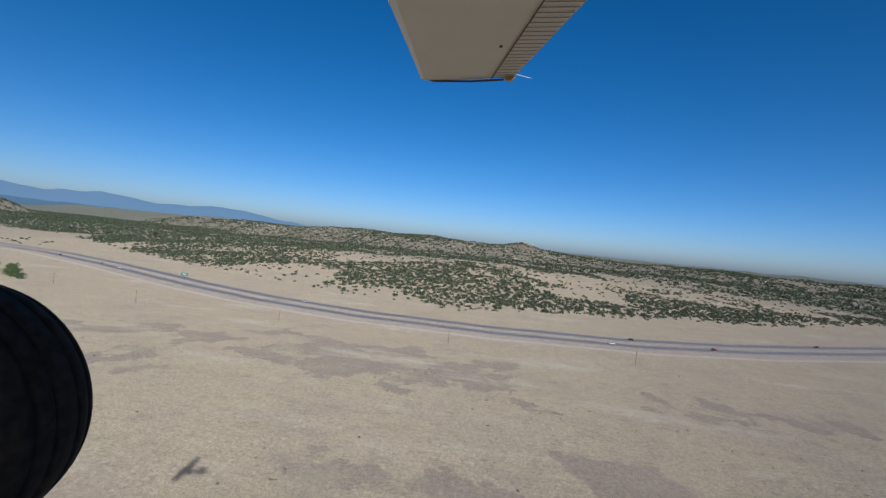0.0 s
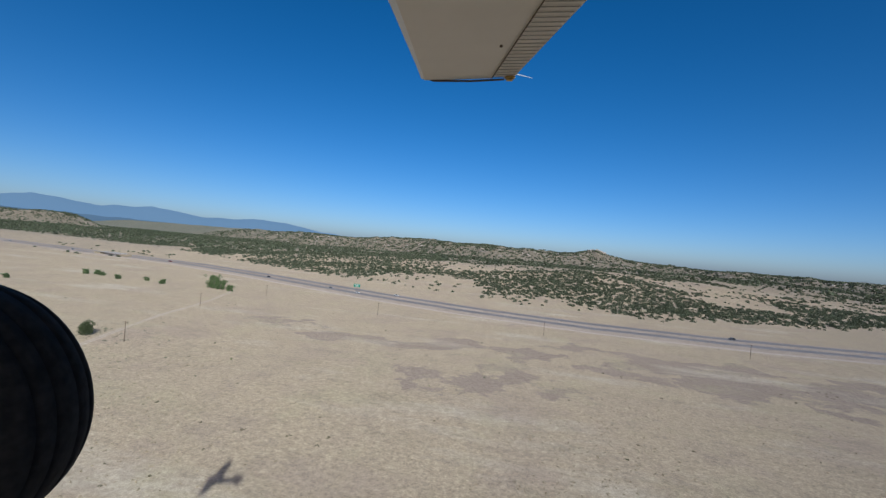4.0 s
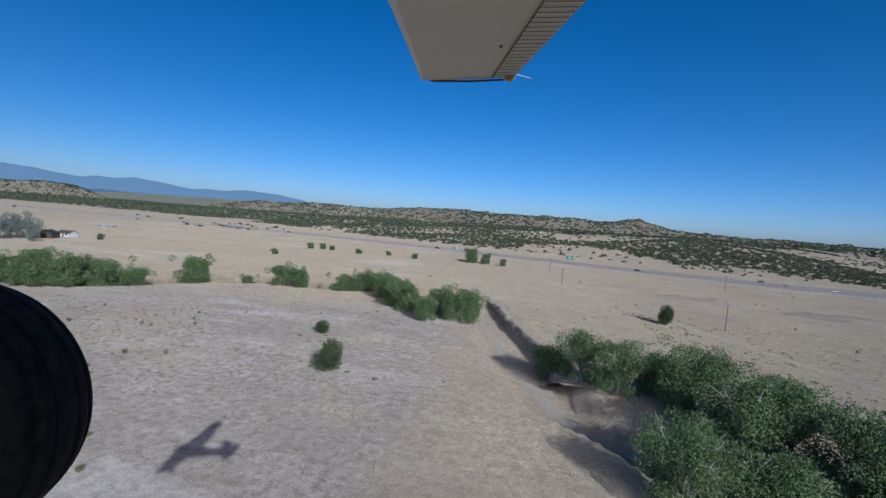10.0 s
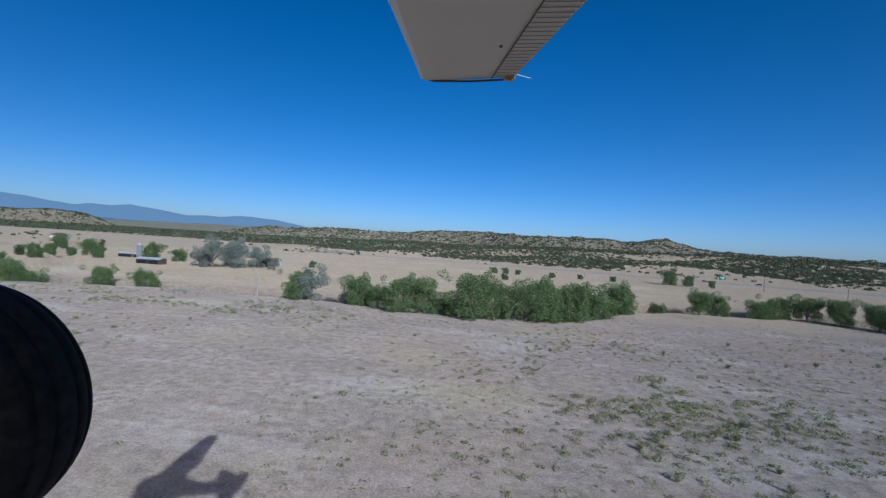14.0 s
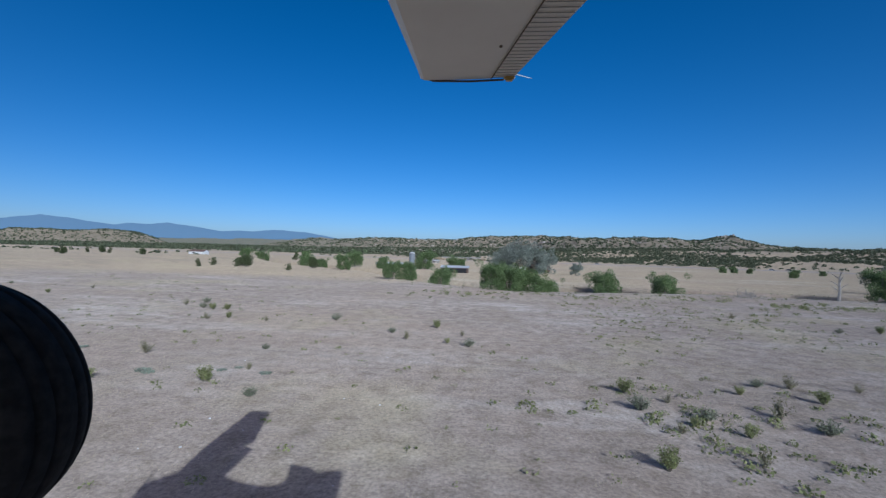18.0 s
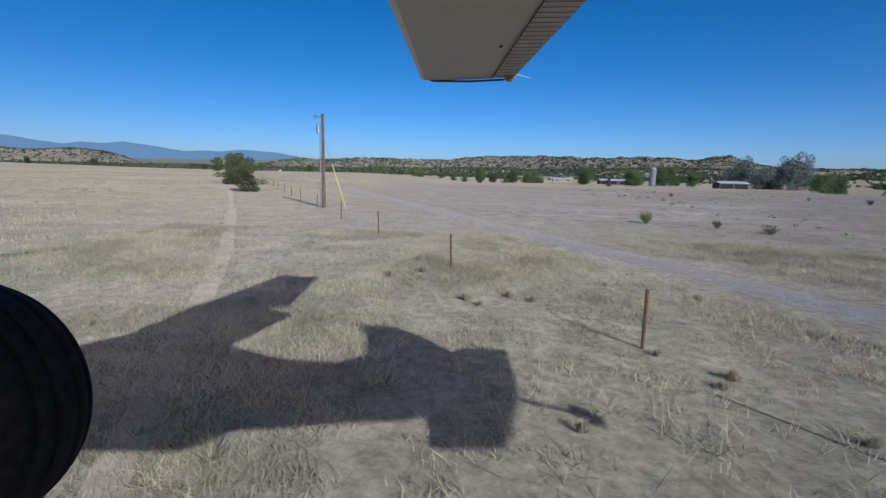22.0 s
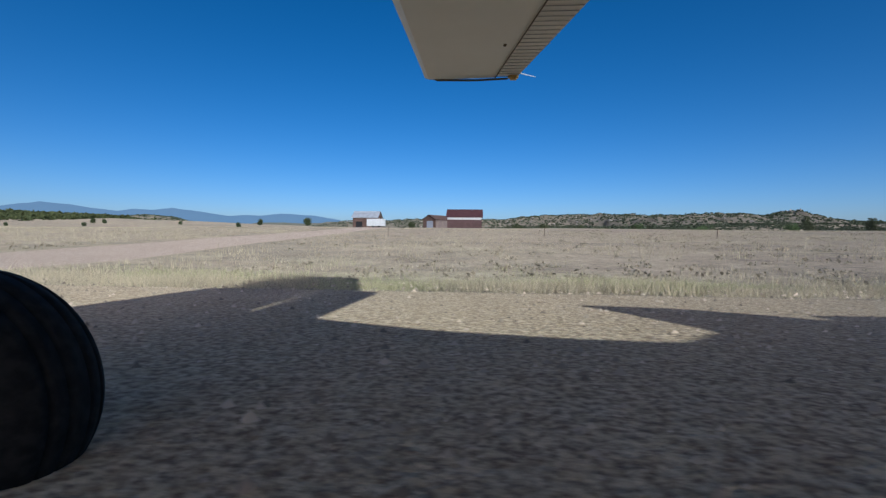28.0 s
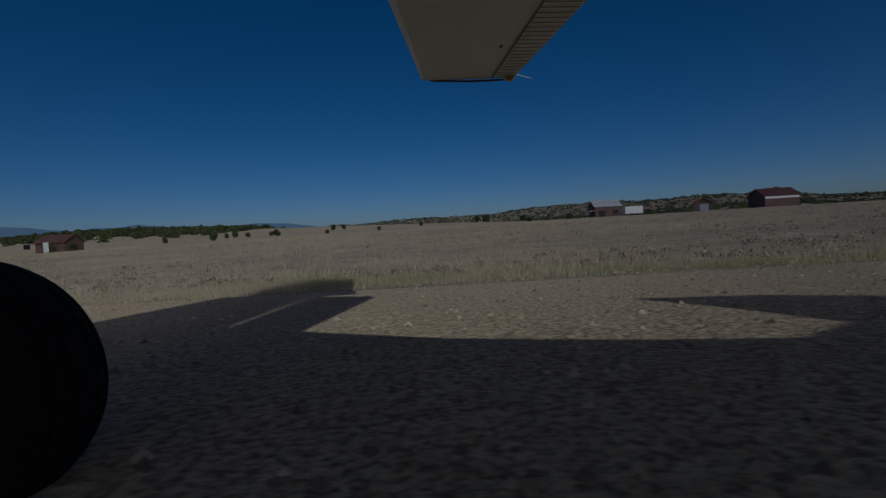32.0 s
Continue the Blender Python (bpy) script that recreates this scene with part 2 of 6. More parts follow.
    out = over(out, mesa, step(xyz.outputs["Y"], 760, 1000, 120.0))
    # scrub-grown plain at the foot of the mountains
    out = over(out, soil((0.15, 0.15, 0.115), (0.115, 0.12, 0.09), (0.19, 0.18, 0.14)), step(xyz.outputs["Y"], 1900, 2250, 120.0))
    l.new(out, b.inputs["Base Color"])
    return m


M_GROUND = prairie()
M_GRAVEL = material("runway_gravel", ((0.65, 0.51, 0.32), (0.54, 0.415, 0.255), (0.75, 0.61, 0.41), (0.26, 0.185, 0.125)),
                    (0.15, 16.0, 38.0), rough=0.95, bump=0.8, bump_scale=26.0, spec=0.1, detail=7.0)
M_TRACK = material("pale_dirt", ((0.45, 0.37, 0.295), (0.52, 0.435, 0.355), (0.36, 0.29, 0.225)), (0.5, 0.9), rough=1.0, bump=0.4, bump_scale=4.0, spec=0.05)
M_SAND = material("creek_sand", ((0.37, 0.312, 0.24), (0.42, 0.36, 0.285), (0.29, 0.24, 0.185)), (0.6, 4.0), rough=1.0, bump=0.4, bump_scale=3.0, spec=0.05)
M_ASPHALT = material("old_asphalt", ((0.265, 0.24, 0.225), (0.31, 0.28, 0.26), (0.225, 0.205, 0.195)), (0.05, 0.4), rough=0.9, spec=0.1)
M_VERGE = material("graded_verge", ((0.35, 0.283, 0.222), (0.295, 0.235, 0.187), (0.40, 0.327, 0.253)), (0.03, 0.25), rough=1.0, bump=0.3, bump_scale=3.0, spec=0.03, detail=8.0)
M_LINE = material("road_paint", ((0.5, 0.5, 0.46),), rough=0.8)
M_ROCK = material("sandstone", ((0.42, 0.35, 0.27), (0.33, 0.27, 0.21), (0.5, 0.43, 0.35)), (0.05, 0.3), rough=1.0, bump=0.6, bump_scale=0.5)
M_COTTON = leafy("cottonwood_leaves", (0.098, 0.148, 0.056), (0.19, 0.258, 0.108), 0.45)
M_OLIVE = leafy("olive_leaves", (0.18, 0.21, 0.175), (0.28, 0.305, 0.255))
M_JUNIPER = leafy("juniper_leaves", (0.078, 0.094, 0.055), (0.12, 0.136, 0.08), 0.4)
M_SAGE = leafy("rabbitbrush_leaves", (0.17, 0.185, 0.075), (0.27, 0.285, 0.125))
M_GREYSAGE = leafy("sage_leaves", (0.17, 0.185, 0.12), (0.24, 0.25, 0.17))
M_HALFDRY = leafy("half_dry_leaves", (0.22, 0.205, 0.115), (0.31, 0.285, 0.17))
M_BLUEWEED = leafy("blue_weed_leaves", (0.22, 0.255, 0.195), (0.30, 0.335, 0.26))
M_GRASS_DRY = leafy("dry_grass", (0.62, 0.52, 0.34), (0.50, 0.415, 0.275), 0.25)
M_GRASS_GREEN = leafy("green_grass", (0.43, 0.41, 0.215), (0.58, 0.51, 0.29), 0.25)
M_BARK = material("grey_bark", ((0.20, 0.165, 0.13), (0.28, 0.25, 0.21)), (3.0,), rough=1.0, bump=0.6, bump_scale=12)
M_DEADWOOD = material("bleached_deadwood", ((0.36, 0.32, 0.28), (0.45, 0.42, 0.38)), (3.0,), rough=1.0)
M_POLE = material("weathered_pole_wood", ((0.17, 0.12, 0.085), (0.24, 0.18, 0.13)), (4.0,), rough=0.95, bump=0.4, bump_scale=30)
M_STEEL = material("galvanised_steel", ((0.45, 0.47, 0.5), (0.36, 0.38, 0.40)), (1.2,), rough=0.45, metal=0.8)
M_RUST = material("rusty_steel", ((0.16, 0.09, 0.06), (0.23, 0.14, 0.09)), (9.0,), rough=0.8, metal=0.3)
M_MAROON = material("maroon_siding", ((0.115, 0.062, 0.056), (0.145, 0.08, 0.072)), (0.7,), rough=0.6)
M_BROWN = material("brown_siding", ((0.13, 0.075, 0.055), (0.17, 0.105, 0.08)), (0.7,), rough=0.7)
M_WHITE = material("white_paint", ((0.78, 0.78, 0.76), (0.70, 0.69, 0.66)), (1.5,), rough=0.5)
M_TINROOF = material("tin_roof", ((0.62, 0.63, 0.64), (0.5, 0.5, 0.5)), (0.8,), rough=0.5, metal=0.3)
# Near-black for windows and doors; on openings it stands in for inner shade.
M_DARK = material("dark_opening", ((0.02, 0.02, 0.022),), rough=0.6)
M_CONCRETE = material("pale_concrete", ((0.42, 0.40, 0.37), (0.35, 0.33, 0.30)), (0.7,), rough=0.9)
M_SIGN = material("green_sign_face", ((0.01, 0.22, 0.13),), rough=0.5)
M_ORANGE = material("orange_nylon", ((0.85, 0.28, 0.02), (0.78, 0.22, 0.02)), (4.0,), rough=0.7)
M_TYRE = material("worn_black_rubber", ((0.009, 0.009, 0.009), (0.012, 0.0115, 0.0115), (0.022, 0.021, 0.02)), (9.0, 45.0), rough=0.85, bump=0.25, bump_scale=70, spec=0.14)
M_WING = material("tan_wing_paint", ((0.84, 0.775, 0.665), (0.81, 0.745, 0.635)), (1.1,), rough=0.42, spec=0.4)
M_BEAD_SHADE = material("bead_shade", ((0.45, 0.41, 0.355),), rough=0.5)
M_WINGLINE = material("panel_seam", ((0.16, 0.12, 0.08),), rough=0.8)
M_TIP = material("amber_tip_cap", ((0.58, 0.36, 0.10),), rough=0.35)
M_CARS = [material("car_white", ((0.75, 0.75, 0.75),), rough=0.3, spec=0.5), material("car_dark", ((0.04, 0.045, 0.055),), rough=0.3, spec=0.5),
          material("car_silver", ((0.42, 0.43, 0.45),), rough=0.3, metal=0.5), material("car_red", ((0.25, 0.02, 0.02),), rough=0.3)]
M_GLASS = material("dark_window", ((0.025, 0.03, 0.035),), rough=0.1, spec=0.6)


# Distance haze is put in as blue emission over a dark base colour.
def haze_glow_material(name, glow):
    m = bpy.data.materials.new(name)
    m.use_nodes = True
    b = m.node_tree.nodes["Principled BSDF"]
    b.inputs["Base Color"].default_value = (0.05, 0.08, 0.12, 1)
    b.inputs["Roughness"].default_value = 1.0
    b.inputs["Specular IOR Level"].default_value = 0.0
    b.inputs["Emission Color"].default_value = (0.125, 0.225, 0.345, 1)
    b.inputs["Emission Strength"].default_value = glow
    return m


M_RANGE = haze_glow_material("haze_glow_range", 0.56)
M_FOOTHILL = haze_glow_material("haze_glow_foothills", 0.30)

# ---- mesh helpers ----


def part(name, bm, mat, parent=None, label="", smooth=False):
    me = bpy.data.meshes.new(name)
    bm.normal_update()
    bm.to_mesh(me)
    bm.free()
    for q in (mat if isinstance(mat, (list, tuple)) else (mat,)):
        me.materials.append(q)
    if smooth:
        me.polygons.foreach_set("use_smooth", [True] * len(me.polygons))
    ob = new(name, me)
    ob.parent = parent
    if label:
        tagged(ob, label)
    return ob


def soup(name, verts, faces, mat, parent=None, smooth=False):
    """A mesh object from arrays: verts n x 3, faces m x 3 or m x 4."""
    verts, faces = np.asarray(verts, np.float32), np.asarray(faces, np.int32)
    me = bpy.data.meshes.new(name)
    k = faces.shape[1]
    me.vertices.add(len(verts))
    me.vertices.foreach_set("co", verts.ravel())
    me.loops.add(faces.size)
    me.loops.foreach_set("vertex_index", faces.ravel())
    me.polygons.add(len(faces))
    me.polygons.foreach_set("loop_start", np.arange(0, faces.size, k, dtype=np.int32))
    me.polygons.foreach_set("loop_total", np.full(len(faces), k, np.int32))
    if smooth:
        me.polygons.foreach_set("use_smooth", np.ones(len(faces), bool))
    me.update(calc_edges=True)
    me.validate()
    me.materials.append(mat)
    ob = new(name, me)
    ob.parent = parent
    return ob


def thing(name, m, label, category, group="", kind=""):
    ob = new(name)
    ob.empty_display_size = 0.2
    ob.matrix_basis = m
    return tagged(ob, label, category, group, kind)


def box(bm, lo, hi, bevel=0.0):
    made = bmesh.ops.create_cube(bm, size=1.0)["verts"]
    lo, hi = Vector(lo), Vector(hi)
    for v in made:
        v.co = Vector([(lo[i] + hi[i]) / 2 + v.co[i] * (hi[i] - lo[i]) for i in range(3)])
    if bevel:
        edges = list({e for v in made for e in v.link_edges})
        bmesh.ops.bevel(bm, geom=edges, offset=bevel, segments=2, affect="EDGES")
    return bm


def boxed(lo, hi, bevel=0.0):
    return box(bmesh.new(), lo, hi, bevel)


def tube(bm, path, radii, sides=8, cap=True):
    """A tapered tube along points."""
    rings = []
    path = [Vector(p) for p in path]
    for i, p in enumerate(path):
        d = (path[min(i + 1, len(path) - 1)] - path[max(i - 1, 0)]).normalized()
        u = d.orthogonal().normalized() if i == 0 else (rings_u - d * rings_u.dot(d)).normalized()
        rings_u = u
        w = d.cross(u)
        r = radii[i] if isinstance(radii, (list, tuple)) else radii
        rings.append([bm.verts.new(p + (u * math.cos(a) + w * math.sin(a)) * r) for a in [2 * math.pi * k / sides for k in range(sides)]])
    for a, b in zip(rings, rings[1:]):
        for k in range(sides):
            bm.faces.new((a[k], a[(k + 1) % sides], b[(k + 1) % sides], b[k]))
    if cap:
        bm.faces.new(rings[0][::-1])
        bm.faces.new(rings[-1])
    return bm


# ---- land ----
LATTICE = np.random.RandomState(7).rand(256, 256)


def vnoise(x, y, size, octaves=4):
    """Smooth value noise in 0..1 over metres."""
    total, amp, norm = 0.0, 1.0, 0.0
    for o in range(octaves):
        u, v = np.asarray(x) / size + 37.3 * o, np.asarray(y) / size + 11.7 * o
        iu, iv = np.floor(u).astype(int), np.floor(v).astype(int)
        fu, fv = u - iu, v - iv
        fu, fv = fu * fu * (3 - 2 * fu), fv * fv * (3 - 2 * fv)
        g = lambda a, b: LATTICE[a % 256, b % 256]
        total = total + amp * ((g(iu, iv) * (1 - fu) + g(iu + 1, iv) * fu) * (1 - fv) + (g(iu, iv + 1) * (1 - fu) + g(iu + 1, iv + 1) * fu) * fv)
        norm += amp
        amp, size = amp * 0.5, size * 0.5
    return total / norm


def ramp01(v, a, b):
    q = np.clip((np.asarray(v, float) - a) / (b - a), 0, 1)
    return q * q * (3 - 2 * q)


def way_off(x, y, line):
    """Distance from points to a polyline, and how far along it the nearest place lies."""
    x, y = np.asarray(x, float), np.asarray(y, float)
    best, at, run = np.full(x.shape, 1e9), np.zeros(x.shape), 0.0
    for (ax, ay), (bx, by) in zip(line, line[1:]):
        dx, dy = bx - ax, by - ay
        n = math.hypot(dx, dy)
        s = np.clip(((x - ax) * dx + (y - ay) * dy) / n**2, 0, 1)
        d = np.hypot(x - ax - s * dx, y - ay - s * dy)
        at = np.where(d < best, run + s * n, at)
        best = np.minimum(best, d)
        run += n
    return best, at


CREEK = [(-296, -60), (-322, 8), (-345, 34), (-364, 56), (-371, 84), (-378, 118), (-381, 143), (-404, 152), (-430, 143), (-458, 143), (-476, 134),
         (-496, 108), (-525, 101), (-560, 112), (-604, 112), (-645, 102), (-668, 122), (-700, 175), (-745, 215), (-810, 285), (-900, 360)]
FOOT_X = [-4600, -1400, -850, -570, -400, -270, -150, -40, 20, 130, 330, 600, 4600]
FOOT_Y = [1100, 900, 790, 610, 530, 470, 420, 395, 430, 480, 560, 760, 2700]
HIGHWAY = [(-4600, 1160), (-1500, 715), (-1000, 580), (-760, 525), (-560, 490), (-430, 440), (-350, 404), (-270, 368), (-190, 339), (-100, 321), (0, 320),
           (110, 336), (210, 372), (330, 432), (700, 640), (4600, 2600)]


def ground(x, y):
    x, y = np.asarray(x, float), np.asarray(y, float)
    z = (vnoise(x, y, 70, 3) - 0.5) * 1.2 * ramp01(np.abs(y), 12, 90) + (vnoise(x, y, 9, 3) - 0.5) * 0.06 * ramp01(np.abs(y), 6, 20)
    # the airfield lies on a gentle side slope
    w = ramp01(-x, 765, 830)
    z = z + w * (1 - 0.3 * ramp01(-x, 955, 1050) * ramp01(y, 30, 90)) * np.interp(y, [-400, -60, -3, 0, 9, 14, 40, 100, 135, 260, 420], [-2, -1, 0.12, 0, -0.53, -0.50, 0.15, 1.6, 2.2, 2.4, 0])
    z = z - 0.7 * np.exp(-(((x + 731) / 32) ** 2)) * ramp01(y, 0, 6) * (1 - ramp01(y, 24, 45))
    # brushy knoll beyond the strip
    z = z + 8.0 * np.exp(-(((x + 1190) / 105) ** 2 + ((y - 225) / 48) ** 2)) + 3.0 * np.exp(-(((x + 1060) / 70) ** 2 + ((y - 190) / 60) ** 2))
    # juniper hills, then mesas
    foot = np.interp(x, FOOT_X, FOOT_Y)
    d = y - foot
    hills = ramp01(d, 0, 420) * (8 + 30 * vnoise(x, y, 260, 4)) + ramp01(d, 0, 60) * 3 * vnoise(x, y, 60, 3)
    z = z + hills * (0.45 + 0.55 * ramp01(x, -1100, -300))
    rim = 1180 + 320 * vnoise(x, y * 0 + 50, 330, 3) + np.clip(-x - 350, 0, 4000) * 0.55
    top = 26 + 26 * vnoise(x, y, 420, 3) + 5 * (1 - ramp01(x, -60, 160)) * ramp01(x, -900, -500)
    rim = rim + 90 * (vnoise(x, y, 120, 3) - 0.5)
    z = z + ramp01(y - rim, -60, 60) * (1 - ramp01(y - rim, 160, 420)) * 13 * np.abs(vnoise(x, y, 45, 3) - 0.5) * 2 + ramp01(y - rim, 0, 120) * 10 * vnoise(x, y, 90, 3) + top * (0.55 * ramp01(y - rim, -40, 110) + 0.45 * ramp01(y - rim, 60, 230)) * (1 + 0.14 * ramp01(x, -1500, -1100) * (1 - ramp01(x, -700, -400)) - 0.22 * ramp01(x, -420, -200) - 0.3 * ramp01(x, 130, 330))
    # rocky butte
    z = z + 18 * np.exp(-(((x - 92) / 60) ** 2 + ((y - 1560) / 70) ** 2)) * (0.7 + 0.6 * vnoise(x, y, 30, 3))
    z = z + (1 - ramp01(np.abs(y), 4500, 4600)) * ramp01(y, 2200, 4400) * 18
    # flat-topped hill far down the valley
    z = z + 46 * (1 - ramp01(np.hypot((x + 2330) / 430, (y - 1600) / 190), 0.55, 1.0)) * (0.8 + 0.35 * vnoise(x, y, 90, 3))
    # creek bed between cut banks
    off, along = way_off(x, y, CREEK)
    wide = 3.4 + 2.2 * vnoise(along, along * 0, 14, 2)
    wide = wide + 2.6 * ramp01(y, 66, 84) * (1 - ramp01(y, 146, 160)) * (x > np.interp(y, [56, 84, 118, 143], [-364, -371, -378, -381]))
    z = z - 2.9 * (1 - ramp01(off, wide - 0.8, wide + 0.9 + 2.0 * vnoise(x, y, 5, 2))) * ramp01(y, -55, -40)
    # the highway and its verges run level
    off, along = way_off(x, y, HIGHWAY)
    return z * (1 - 0.85 * (1 - ramp01(off, 26, 60)))


def ground_at(x, y):
    return float(ground(np.array([x]), np.array([y]))[0])


def spread(*runs):
    """Coordinates in runs of (start, stop, step)."""
    return np.unique(np.concatenate([np.arange(a, b, s) for a, b, s in runs] + [[runs[-1][1]]]))


def build_land():
    xs = spread((-4700, -2900, 160), (-2900, -2000, 36), (-2000, -1400, 40), (-1400, -1080, 9), (-1080, -660, 3), (-660, -300, 1.6), (-300, 160, 4), (160, 700, 10), (700, 2000, 50), (2000, 4700, 180))
    ys = spread((-4700, -1000, 300), (-1000, -200, 80), (-200, -40, 12), (-40, 160, 1.5), (160, 420, 4), (420, 800, 7), (800, 1300, 13), (1300, 1900, 9), (1900, 2600, 60), (2600, 4700, 210))
    gx, gy = np.meshgrid(xs, ys)
    v = np.stack([gx, gy, ground(gx, gy)], -1).reshape(-1, 3)
    n, k = len(ys), len(xs)
    a = (np.arange(n - 1)[:, None] * k + np.arange(k - 1)[None]).ravel()
    ob = soup("ground", v, np.stack([a, a + 1, a + k + 1, a + k], 1), M_GROUND, smooth=True)
    tagged(ob, "dry tan prairie with hills, mesas and a dry creek", "ground", kind="structure")


def strip(name, line, half, mat, lift, label, category, step=4.0, across=3, wobble=0.0, seed=0.0, ease=0):
    """A ribbon laid on the land along a line."""
    pts = []
    for (ax, ay), (bx, by) in zip(line, line[1:]):
        n = max(1, int(math.hypot(bx - ax, by - ay) / step))
        pts += [(ax + (bx - ax) * i / n, ay + (by - ay) * i / n) for i in range(n)]
    pts.append(line[-1])
    p = np.array(pts)
    d = np.gradient(p, axis=0)
    d /= np.linalg.norm(d, axis=1)[:, None]
    side = np.stack([-d[:, 1], d[:, 0]], 1)
    t = np.linspace(-1, 1, across + 1)
    w = half * (1 + wobble * (vnoise(p[:, 0] + seed, p[:, 1], 12, 2) - 0.5))
    xy = p[:, None] + side[:, None] * (t[None, :, None] * w[:, None, None])
    z = ground(xy[..., 0], xy[..., 1]) + lift - 0.14 * (np.abs(t) > 0.98)[None] - 0.06 * (ease * (np.arange(len(p)) < 1))[:, None]
    v = np.concatenate([xy, z[..., None]], -1).reshape(-1, 3)
    k = across + 1
    a = (np.arange(len(p) - 1)[:, None] * k + np.arange(across)[None]).ravel()
    ob = soup(name, v, np.stack([a, a + k, a + k + 1, a + 1], 1), mat, smooth=True)
    return tagged(ob, label, category, kind="structure")


TRACK = [(-262, -60), (-279, 26), (-286, 49), (-297, 83), (-312, 126), (-334, 185), (-352, 250), (-368, 292)]


def offset_line(line, d):
    p = np.array(line, float)
    g = np.gradient(p, axis=0)
    g /= np.linalg.norm(g, axis=1)[:, None]
    return [tuple(q) for q in p + np.stack([-g[:, 1], g[:, 0]], 1) * d]


LANE = [(-745, -40), (-758, -5), (-762, 7), (-769.5, 23), (-779, 43), (-797, 80), (-830, 140)]


def build_ways():
    strip("runway", [(-1500, -1.0), (-1200, -1.0), (-1000, -0.8), (-900, -1.8), (-800, -2.4), (-781, -2.4)], 8.2, M_GRAVEL, 0.05, "tan gravel airstrip with a ragged grassy edge", "runway", step=2.0, across=12, wobble=0.12)
    for k, d in enumerate((-0.72, 0.72)):
        strip("dirt_track", offset_line(TRACK, d), 0.58, M_TRACK, 0.06, "pale two-rut dirt track across the pasture", "track", step=3.0, wobble=0.8, seed=60.0 * k)
    strip("farm_lane", LANE, 1.7, material("grey_lane", ((0.33, 0.28, 0.24), (0.38, 0.33, 0.285), (0.26, 0.22, 0.19)), (0.6, 7.0), rough=1.0, bump=0.4, bump_scale=6.0), 0.04, "worn grey gravel farm lane", "track", step=1.5, wobble=0.5)
    strip("footpath", [(-768, -20), (-773, -2), (-780, 14), (-788, 30), (-799, 51), (-812, 80)], 0.55, material("trodden_soil", ((0.42, 0.335, 0.25), (0.46, 0.375, 0.285), (0.36, 0.285, 0.215)), (0.4, 3.0), rough=1.0, bump=0.3, bump_scale=9.0, spec=0.03), 0.03, "faint dusty path worn through dry grass", "path", step=1.2, wobble=1.0, seed=33.0)
    strip("airfield_road", [(-940.2, 0.5), (-940.4, 5), (-940.6, 14), (-942, 25), (-945.5, 60), (-950, 118)], 3.5, material("reddish_gravel", ((0.51, 0.40, 0.30), (0.44, 0.335, 0.25), (0.60, 0.48, 0.37), (0.28, 0.205, 0.16)), (0.2, 9.0, 30.0), rough=1.0, bump=0.7, bump_scale=24.0, spec=0.05, detail=7.0), 0.062, "reddish gravel drive to the hangars", "road", step=2.2, across=8, wobble=0.3, ease=1)
    strip("creek_bed", CREEK[1:-2], 1.9, M_SAND, 0.06, "pale sandy dry creek bed", "creek bed", step=3.0, wobble=0.7)
    strip("highway_verge", offset_line(HIGHWAY[1:-1], -4), 27, M_VERGE, 0.12, "bare graded verge along the divided highway", "verge", step=8.0, across=12, wobble=0.35)
    for d in (-10, 12):
        line = offset_line(HIGHWAY[1:-1], d)
        road = strip("highway", line, 5.6, M_ASPHALT, 0.25, "grey asphalt carriageway of a divided highway", "road", step=10.0)
        for e in (-4.9, 4.9):
            ln = strip("edge_line", offset_line(line, e), 0.09, M_LINE, 0.275, "", "", step=10.0, across=1)
            ln.parent = road
    strip("frontage_road", offset_line(HIGHWAY[3:-1], -32), 3.0, M_TRACK, 0.2, "pale frontage road beside the highway", "road", step=10.0)


